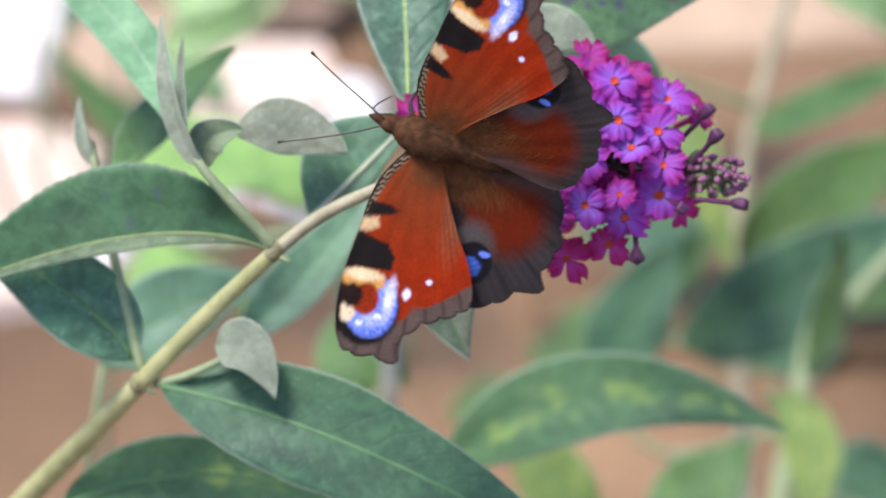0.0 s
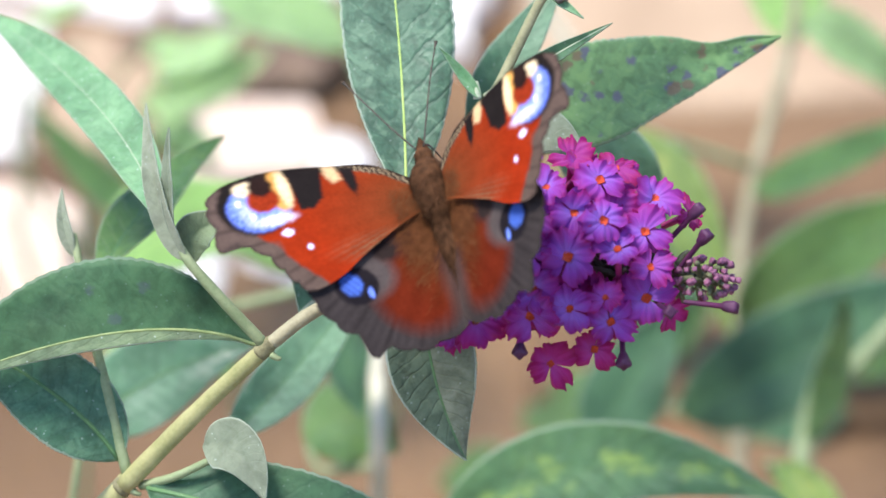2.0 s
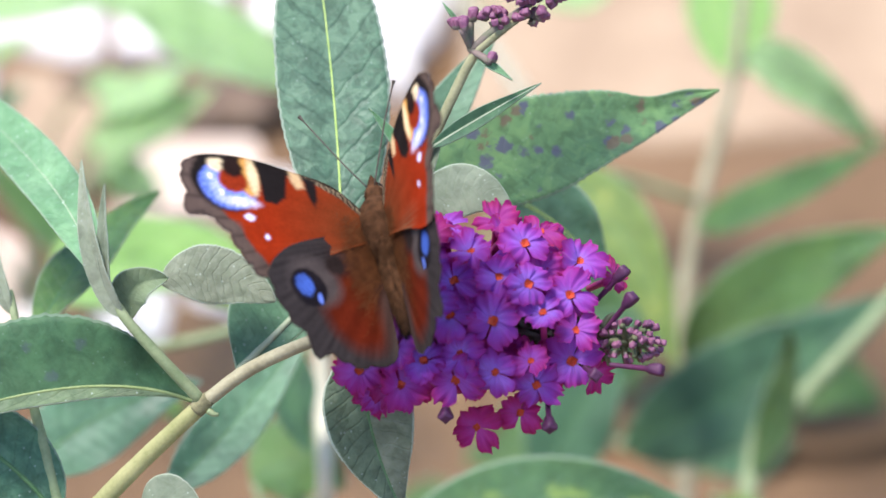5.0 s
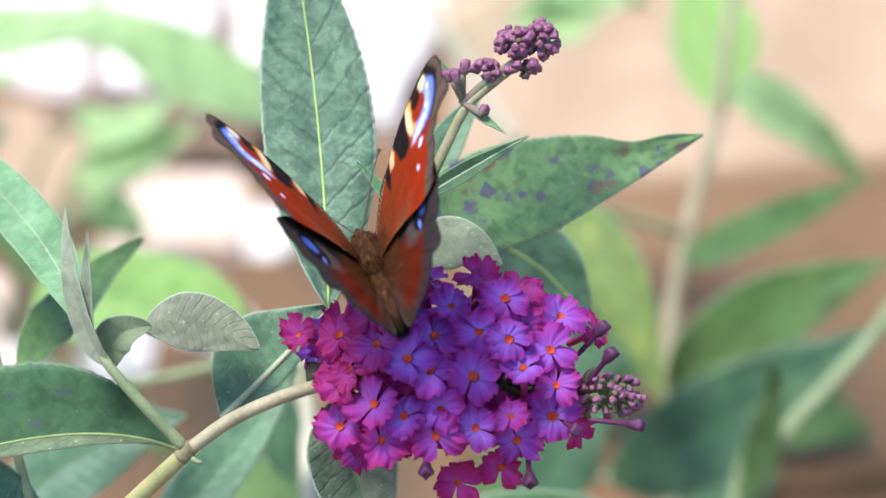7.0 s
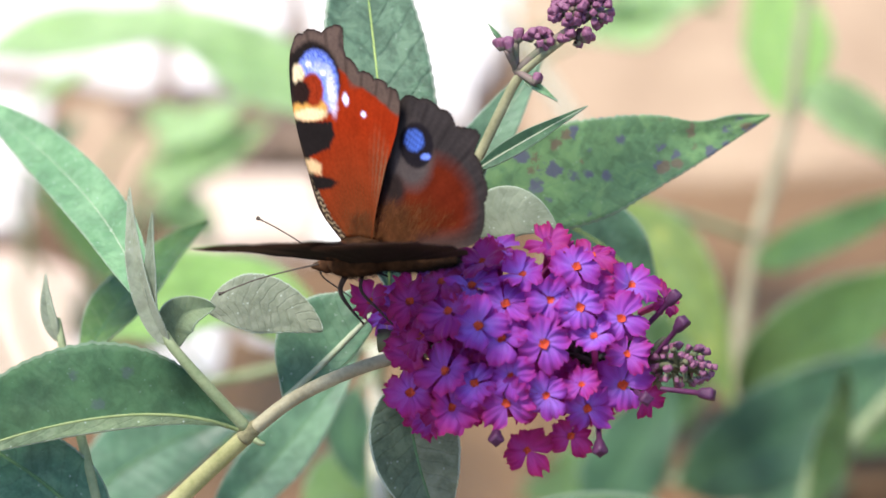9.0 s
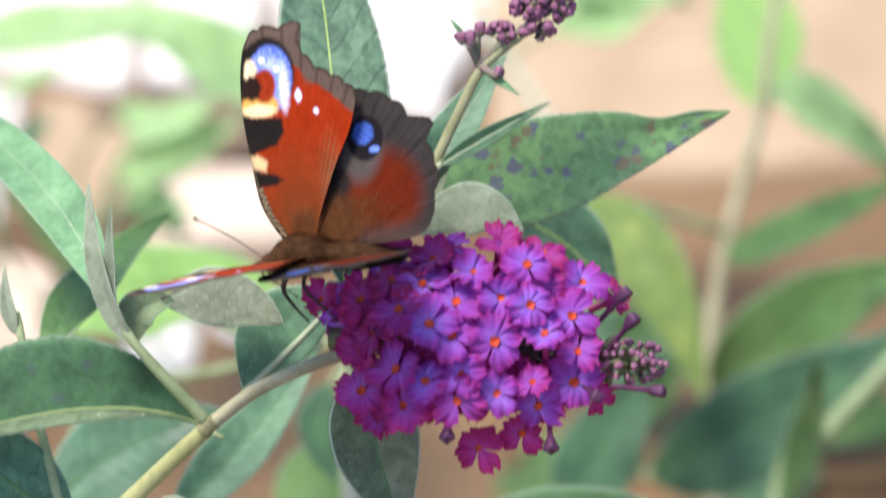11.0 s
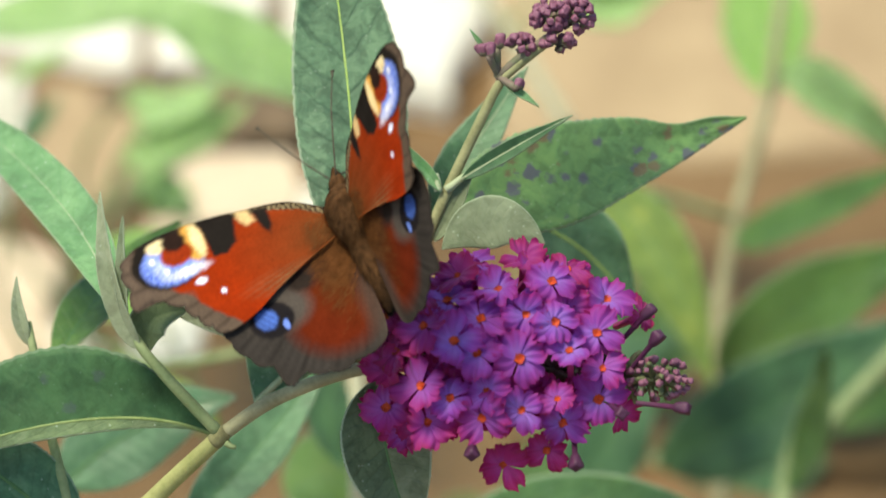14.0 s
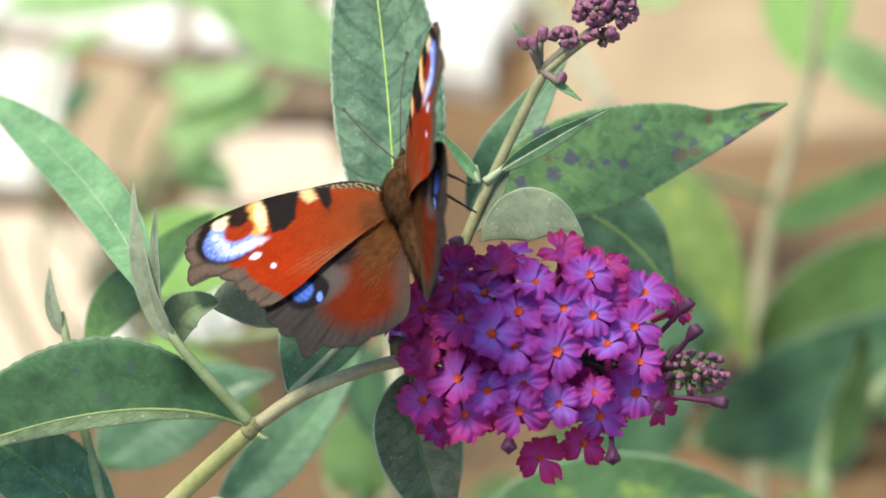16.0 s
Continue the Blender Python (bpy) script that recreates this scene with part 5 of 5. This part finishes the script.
# seconds, place, turn of the body, then for the left and the right pair: lift, sweep and twist of the forewing, extra lift and sweep of the hindwing
FLIGHT = [
    (0, -0.0040, -0.0219, 0.2288, 52.8, -66.9, 31.0, 13.8, -8.9, 5.7, -4.8, -3.9, 13.0, -11.4, -9.9, -2.3, -3.9),
    (0.1, -0.0055, -0.0220, 0.2275, 43.1, -64.9, 36.0, 16.2, -7.6, 4.2, -9.8, -2.1, 18.9, -11.6, -7.6, -9.8, -2.1),
    (0.5, -0.0149, -0.0222, 0.2181, 14.8, -57.9, 38.7, 52.2, -0.8, -5.5, -0.8, 6.4, 51.5, -8.3, -0.8, -2.3, 6.4),
    (1, -0.0038, -0.0165, 0.2246, 28.6, -48.4, 24.5, 59.3, -2.6, -3.6, -0.5, 6.9, 46.6, -4.3, -2.5, -2.3, 6.9),
    (1.5, -0.0158, -0.0207, 0.2171, 41.6, -41.4, 20.2, 40.4, -2.3, -0.4, -0.8, 0.3, 40.2, -2.8, -3.2, -2.3, 0.3),
    (2, -0.0027, -0.0159, 0.2251, 30.9, -27.9, 1.1, 38.2, -6.7, 0.1, -0.9, -6.7, 33.2, -6.5, -3.6, -2.3, -6.7),
    (2.5, -0.0107, -0.0185, 0.2193, 24.8, -31.7, 5.7, 56.5, 2.7, 0.7, -1.2, 1.9, 57.6, -0.4, 2.1, -2.3, 1.9),
    (3, -0.0028, -0.0149, 0.2260, 25.1, -27.1, 6.8, 55.2, -2.3, -1.0, -1.3, -0.4, 56.4, -2.2, -0.3, -2.3, -0.4),
    (3.5, -0.0088, -0.0169, 0.2197, 41.6, -36.0, 6.2, 51.2, 1.9, -1.6, -0.8, 2.7, 53.1, -1.3, 1.6, -2.3, 2.7),
    (4, 0.0001, -0.0130, 0.2255, 39.5, -20.3, -10.8, 52.3, -0.1, 0.0, -0.9, -1.0, 55.3, 2.0, 1.8, -2.3, -1.0),
    (4.2, -0.0029, -0.0141, 0.2238, 39.9, -20.5, -10.8, 52.2, 0.2, 0.5, 1.3, -2.0, 55.1, 1.9, 1.8, 1.3, -2.0),
    (6.3, -0.0014, -0.0070, 0.2226, 3.9, -26.7, 19.7, 67.6, -1.9, -1.9, -2.6, -0.4, 51.9, -4.1, -3.2, -2.6, -0.4),
    (6.5, -0.0021, -0.0060, 0.2242, 3.8, -26.4, 19.5, 67.4, -2.4, -2.0, -2.4, 1.2, 52.3, -4.5, -2.9, -2.3, 0.0),
    (7, -0.0018, -0.0090, 0.2207, -0.8, -16.6, 14.2, 65.5, 2.4, -2.4, -2.3, 0.0, 56.4, -7.1, -3.5, -0.7, 1.0),
    (7.5, -0.0085, -0.0055, 0.2250, 3.7, -33.5, 42.3, 51.9, -5.4, -2.2, -0.5, 0.8, 37.9, -5.2, -3.6, -0.8, 1.9),
    (8, -0.0117, -0.0090, 0.2207, -20.7, -30.1, 73.6, 76.8, -2.9, 8.6, -2.3, 0.0, 23.4, -16.5, -1.2, -5.1, -12.6),
    (8.5, -0.0123, -0.0077, 0.2217, -28.4, -21.6, 72.7, 64.3, 5.6, -0.8, -2.3, 0.0, 47.3, -5.0, -0.0, -3.7, -3.1),
    (8.7, -0.0117, -0.0082, 0.2213, -24.5, -15.5, 68.0, 55.4, -2.9, 0.0, 0.0, 0.0, 52.1, -1.9, -1.4, -3.8, -3.0),
    (10.8, -0.0135, -0.0080, 0.2216, -22.8, -16.2, 74.7, 42.7, -4.1, -0.0, 0.0, 0.0, 43.9, -3.0, -2.6, -2.3, -4.5),
    (11, -0.0155, -0.0082, 0.2208, -25.0, -18.0, 71.6, 42.9, 1.8, -0.7, -2.3, 0.0, 41.8, -3.1, 2.4, -5.4, -0.9),
    (11.5, -0.0138, -0.0076, 0.2223, -16.0, -21.1, 78.5, 45.0, 3.3, -0.0, -2.3, 0.0, 42.4, -1.9, 1.4, -5.4, 0.2),
    (12, -0.0152, -0.0084, 0.2213, -16.9, -20.0, 86.3, 47.0, -0.4, -0.9, -2.3, 0.0, 42.1, -4.1, -0.3, -3.2, -2.6),
    (12.5, -0.0141, -0.0082, 0.2208, -28.1, -19.5, 73.1, 43.6, 1.4, -2.9, -2.3, 0.0, 40.1, -4.1, 4.0, -5.8, -0.7),
    (13, -0.0146, -0.0091, 0.2203, -20.6, -25.4, 79.3, 47.3, -1.3, -2.3, -0.8, -0.9, 37.5, -3.5, -2.4, -3.6, -1.2),
    (13.5, -0.0138, -0.0094, 0.2201, -20.3, -25.4, 70.8, 49.1, -0.2, 0.2, -2.3, 0.0, 41.6, -3.1, -1.6, -2.0, -0.2),
    (14, -0.0109, -0.0071, 0.2232, 28.4, -42.6, -0.9, 34.4, -4.4, -1.0, -0.9, -4.0, 34.4, -0.7, 1.0, -2.3, 0.0),
    (14.5, -0.0093, -0.0063, 0.2241, 4.7, -40.7, 0.4, 51.8, 0.9, -3.8, -1.7, 1.8, 57.1, -7.6, 0.1, -2.3, 0.0),
    (15, -0.0070, -0.0069, 0.2238, -17.5, -53.4, 2.9, 51.1, 0.1, -0.3, -1.1, 0.6, 56.8, -2.2, -0.2, -3.0, 1.2),
    (15.5, -0.0068, -0.0084, 0.2215, -14.8, -50.8, 4.6, 53.9, -1.0, -0.1, -1.4, -0.8, 52.4, 0.8, -1.5, -4.0, -1.5),
    (16, -0.0089, -0.0071, 0.2231, 26.3, -50.4, -13.8, 32.4, -4.1, -1.2, -0.8, -0.1, 29.1, -2.9, -1.2, -2.3, 0.0),
]
butterfly = thing("butterfly", FLIGHT[0][1:4], "rust-red butterfly with blue eyespots feeding on the magenta flower", "butterfly")
BODY_ROOT = Vector(FLIGHT[0][1:4])


def body_part(name, rings, mat, hair, seed, label=""):
    """A furry barrel along y: rings of (y, z, radius) in millimetres, with a coat of short hairs."""
    bm = bmesh.new()
    rnd = random.Random(seed)
    rows = []
    for y, z, r in rings:
        rows.append([bm.verts.new(Vector((r * math.cos(a), y, z + r * 0.95 * math.sin(a))) * 0.001) for a in (2 * math.pi * k / 14 for k in range(14))])
    for a, b in zip(rows, rows[1:]):
        for k in range(14):
            bm.faces.new((a[k], b[k], b[(k + 1) % 14], a[(k + 1) % 14]))
    bm.faces.new(rows[0])
    bm.faces.new(rows[-1][::-1])
    for i in range(hair):
        f = rnd.uniform(0, len(rings) - 1.001)
        j, u = int(f), f - int(f)
        y, z, r = [p + (q - p) * u for p, q in zip(rings[j], rings[j + 1])]
        a = rnd.uniform(0, 2 * math.pi)
        d = Vector((math.cos(a), 0, math.sin(a)))
        p = Vector((r * d.x, y, z + r * 0.95 * d.z))
        q = p + d * rnd.uniform(0.2, 0.7) + Vector((rnd.gauss(0, 0.15), -rnd.uniform(0.5, 1.5), rnd.gauss(0, 0.15)))
        t = d.cross(Vector((0, 1, 0))) * 0.035
        bm.faces.new([bm.verts.new(v * 0.001) for v in (p - t, p + t, q)])
    bmesh.ops.translate(bm, verts=bm.verts, vec=BODY_ROOT)
    return part(name, bm, mat, butterfly, label)


def thin(name, pts, r0, r1, mat, club=0.0):
    bm = tube(bmesh.new(), [BODY_ROOT + Vector(p) * 0.001 for p in pts], r0 * 0.001, r1 * 0.001, n=14, sides=6)
    if club:
        a, b = (BODY_ROOT + Vector(p) * 0.001 for p in pts[-2:])
        tube(bm, [b + (a - b) * 0.18, b, b + (b - a) * 0.06], r1 * 0.0011, club * 0.001, n=5, sides=8)
    return part(name, bm, mat, butterfly)


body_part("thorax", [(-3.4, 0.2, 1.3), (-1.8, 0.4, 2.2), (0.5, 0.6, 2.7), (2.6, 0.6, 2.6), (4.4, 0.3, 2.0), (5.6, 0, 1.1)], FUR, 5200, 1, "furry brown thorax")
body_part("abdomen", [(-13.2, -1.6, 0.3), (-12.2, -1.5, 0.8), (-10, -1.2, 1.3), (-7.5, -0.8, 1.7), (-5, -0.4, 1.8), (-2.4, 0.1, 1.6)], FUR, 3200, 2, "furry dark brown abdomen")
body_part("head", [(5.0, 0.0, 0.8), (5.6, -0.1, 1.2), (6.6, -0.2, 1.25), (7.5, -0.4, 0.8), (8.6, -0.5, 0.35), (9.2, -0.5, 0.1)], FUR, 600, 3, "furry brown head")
thin("antenna", [(0.5, 7.2, 0.4), (2.6, 11, 1.6), (4.6, 15, 2.4), (6.6, 19, 2.6)], 0.11, 0.09, FEELER, 0.3)
thin("antenna", [(-0.5, 7.2, 0.4), (-2.6, 11, 1.6), (-4.6, 15, 2.4), (-6.6, 19, 2.6)], 0.11, 0.09, FEELER, 0.3)
thin("proboscis", [(0, 8.2, -1.0), (0.3, 8.8, -3.0), (0.6, 7.6, -6.2), (0.6, 6.8, -8.0)], 0.14, 0.07, FEELER)
for sx in (1, -1):
    thin("leg", [(sx * 0.9, 3.2, -1.0), (sx * 2.6, 4.6, -2.6), (sx * 3.4, 4.2, -5.0), (sx * 4.2, 3.0, -7.6)], 0.42, 0.13, FUR_DARK)
    thin("leg", [(sx * 1.0, 0.8, -1.2), (sx * 3.2, 0.8, -2.4), (sx * 4.2, -0.8, -5.0), (sx * 4.8, -2.0, -7.4)], 0.28, 0.12, FUR_DARK)
WINGS = []
for side in (1, -1):
    for name, outline, pattern, teeth, label in (("forewing", FORE, fore_pattern, 9, "rust-red forewing with a blue and yellow eyespot"),
                                                 ("hindwing", HIND, hind_pattern, 8, "brown hindwing with a blue eyespot")):
        WINGS.append((side, wing(name, outline, pattern, side, label, (side * 0.0008, 0, 0.0008), teeth)))

HAIR = rough_material("root_hair", (0.085, 0.034, 0.013), (0.175, 0.066, 0.024), 700, 0.9)
HAIR.node_tree.nodes["Principled BSDF"].inputs["Specular IOR Level"].default_value = 0.04


def wing_hairs(ob, side, seed, y0, y1, reach, count):
    """Soft brown hairs that lie over the root of a wing, pointing outwards and back."""
    rnd = random.Random(seed)
    bm = bmesh.new()
    for i in range(count):
        x = reach * rnd.random() ** 2.2
        y = ((y0 + y1) / 2 + rnd.gauss(0, (y1 - y0) / 3.4)) * (0.35 + 0.65 * min(1.0, x / 3))
        z = 0.55 * math.sin(x / 30 * math.pi) + 0.08 - (0.1 if y0 < -4 else 0)
        w = Vector((rnd.uniform(0.5, 1.0), -rnd.uniform(0.1, 1.1), rnd.uniform(0.01, 0.14))).normalized() * rnd.uniform(1.0, 2.6)
        t = w.cross(Vector((0, 0, 1))).normalized() * 0.025
        p = Vector((x, y, z))
        bm.faces.new([bm.verts.new(Vector((side * v.x, v.y, v.z)) * 0.001) for v in (p - t, p + t, p + w)])
    me = bpy.data.meshes.new("root_hairs")
    bm.to_mesh(me)
    bm.free()
    me.materials.append(HAIR)
    hairs = new("root_hairs", me)
    hairs.parent = ob
    hairs["label"] = "soft brown hairs at the wing root"


for k, (side, ob) in enumerate(WINGS):
    if k % 2:
        wing_hairs(ob, side, 60 + k, -10, 0.5, 6.0, 2400)
    else:
        wing_hairs(ob, side, 60 + k, -2.2, 2.4, 4.5, 600)

# ---------------------------------------------------------------- how things move
# seconds, then how far, to the right and upwards, the branch sways, and on it the flower head, the spotted leaf, the bud spike, the upright leaf and the small leaves below the spike
SWAY = [
    (0, 0.0019, 0.0060, 0.0030, 0.0014, -0.0013, -0.0007, 0.0016, 0.0021, -0.0002, 0.0003, 0.0016, 0.0021),
    (0.1, 0.0008, 0.0051, 0.0024, 0.0010, -0.0011, -0.0007, 0.0015, 0.0020, -0.0004, 0.0001, 0.0015, 0.0020),
    (0.5, -0.0067, -0.0010, -0.0015, -0.0019, 0.0006, -0.0006, 0.0006, 0.0011, -0.0015, -0.0014, 0.0006, 0.0011),
    (1, 0.0025, 0.0042, 0.0010, 0.0003, -0.0021, -0.0014, -0.0003, 0.0011, -0.0000, -0.0003, -0.0003, 0.0011),
    (1.5, -0.0060, -0.0037, -0.0029, -0.0030, 0.0002, -0.0009, -0.0009, 0.0000, -0.0011, -0.0017, -0.0009, 0.0000),
    (2, 0.0026, 0.0020, 0.0009, 0.0004, -0.0018, -0.0014, 0.0005, 0.0000, 0.0003, -0.0001, -0.0005, 0.0006),
    (2.5, -0.0032, -0.0029, -0.0022, -0.0023, -0.0004, -0.0015, 0.0002, -0.0010, -0.0004, -0.0013, -0.0009, -0.0004),
    (3, 0.0018, 0.0019, -0.0000, 0.0005, -0.0020, -0.0013, 0.0001, -0.0007, 0.0001, -0.0003, -0.0012, 0.0004),
    (3.5, -0.0022, -0.0022, -0.0019, -0.0017, -0.0012, -0.0016, -0.0013, -0.0013, -0.0006, -0.0015, -0.0016, -0.0003),
    (4, 0.0028, 0.0012, 0.0003, -0.0002, -0.0021, -0.0016, -0.0002, -0.0007, 0.0004, -0.0005, -0.0010, 0.0001),
    (4.2, 0.0009, -0.0005, -0.0008, -0.0008, -0.0013, -0.0017, -0.0006, -0.0010, 0.0001, -0.0008, -0.0014, -0.0002),
    (6.3, 0.0027, 0.0001, -0.0000, -0.0003, -0.0019, -0.0012, 0.0003, -0.0007, 0.0006, -0.0005, -0.0010, -0.0001),
    (6.5, 0.0020, 0.0014, -0.0001, 0.0001, -0.0020, -0.0012, 0.0000, -0.0005, 0.0004, -0.0005, -0.0013, 0.0001),
    (7, 0.0013, -0.0022, -0.0010, -0.0018, -0.0013, -0.0013, 0.0008, -0.0017, 0.0006, -0.0006, -0.0007, -0.0009),
    (7.5, 0.0007, 0.0016, -0.0007, 0.0003, -0.0017, -0.0013, -0.0009, -0.0001, 0.0004, -0.0004, -0.0019, 0.0005),
    (8, -0.0007, -0.0019, -0.0011, -0.0015, -0.0009, -0.0010, -0.0003, -0.0010, 0.0000, -0.0009, -0.0003, -0.0010),
    (8.5, 0.0001, 0.0007, -0.0010, 0.0002, -0.0018, -0.0011, -0.0008, -0.0002, 0.0000, -0.0007, -0.0016, 0.0004),
    (8.7, 0.0004, 0.0002, 0.0000, 0.0002, -0.0011, -0.0006, -0.0008, 0.0003, 0.0002, -0.0004, -0.0016, 0.0009),
    (10.8, -0.0001, 0.0009, -0.0006, -0.0001, -0.0013, -0.0011, -0.0003, 0.0002, -0.0001, -0.0007, -0.0009, 0.0005),
    (11, -0.0012, 0.0005, -0.0011, -0.0005, -0.0010, -0.0012, -0.0004, 0.0001, -0.0004, -0.0009, -0.0010, 0.0004),
    (11.5, 0.0002, 0.0013, -0.0006, 0.0001, -0.0015, -0.0012, -0.0004, 0.0001, -0.0001, -0.0006, -0.0010, 0.0005),
    (12, -0.0011, 0.0001, -0.0008, -0.0003, -0.0010, -0.0008, -0.0006, -0.0001, -0.0002, -0.0007, -0.0009, 0.0001),
    (12.5, 0.0000, 0.0000, -0.0000, -0.0000, -0.0012, -0.0006, -0.0001, 0.0008, 0.0001, -0.0004, -0.0006, 0.0010),
    (13, -0.0010, -0.0010, -0.0000, -0.0007, -0.0006, -0.0005, 0.0003, 0.0004, -0.0000, -0.0005, -0.0003, 0.0006),
    (13.5, -0.0010, -0.0013, 0.0000, -0.0009, -0.0003, -0.0007, 0.0006, 0.0005, -0.0000, -0.0005, 0.0001, 0.0006),
    (14, -0.0007, -0.0027, 0.0006, -0.0013, -0.0003, -0.0007, 0.0007, -0.0001, 0.0001, -0.0003, 0.0003, 0.0000),
    (14.5, -0.0007, -0.0015, 0.0005, -0.0003, -0.0001, -0.0007, 0.0013, 0.0000, 0.0001, -0.0003, 0.0006, 0.0004),
    (15, -0.0015, -0.0022, 0.0004, -0.0007, 0.0002, -0.0004, 0.0011, 0.0011, 0.0001, -0.0003, 0.0007, 0.0013),
    (15.5, -0.0016, -0.0044, 0.0009, -0.0014, 0.0008, -0.0002, 0.0018, -0.0006, 0.0004, -0.0004, 0.0010, -0.0002),
    (16, -0.0015, -0.0044, 0.0012, -0.0013, 0.0006, 0.0003, 0.0018, -0.0002, 0.0006, 0.0003, 0.0010, 0.0001),
]


def motions():
    home, stalk = branch.matrix_basis.translation.copy(), peduncle.matrix_basis.translation.copy()
    walk(branch, [(t, Matrix.Translation(home + RIGHT * x + UP * z)) for t, x, z, fx, fz, *rest in SWAY])
    head = panicle.matrix_basis.translation.copy()
    walk(panicle, [(t, Matrix.Translation(head + RIGHT * fx + UP * fz)) for t, x, z, fx, fz, *rest in SWAY])
    way = Vector(HEAD) - Vector(NODE)
    rows = []
    for t, x, z, fx, fz, *rest in SWAY:
        turn = way.rotation_difference(way + RIGHT * fx + UP * fz).to_matrix().to_4x4()
        rows.append((t, Matrix.Translation(stalk) @ turn))
    walk(peduncle, rows)
    for column, group in ((5, LEAN_LEAF), (7, LEAN_SPIKE), (9, LEAN_UPRIGHT), (11, LEAN_BRACT)):
        for ob in group:
            rest = ob.matrix_basis.translation.copy()
            walk(ob, [(row[0], Matrix.Translation(rest + RIGHT * row[column] + UP * row[column + 1])) for row in SWAY])
    walk(butterfly, [(row[0], pose(*row[1:7])) for row in FLIGHT])
    for k, (side, ob) in enumerate(WINGS):
        rows = []
        for row in FLIGHT:
            lift, sweep, twist, more, back = row[12:17] if side > 0 else row[7:12]
            if k % 2:
                lift, sweep = lift + more, back
            swing = Matrix.Rotation(radians(-side * lift), 4, "Y") @ Matrix.Rotation(radians(side * sweep), 4, "Z") @ Matrix.Rotation(radians(twist), 4, "X")
            rows.append((row[0], Matrix.Translation((side * 0.0008, 0, 0.0001 if k % 2 else 0.0008)) @ swing))
        walk(ob, rows)


motions()
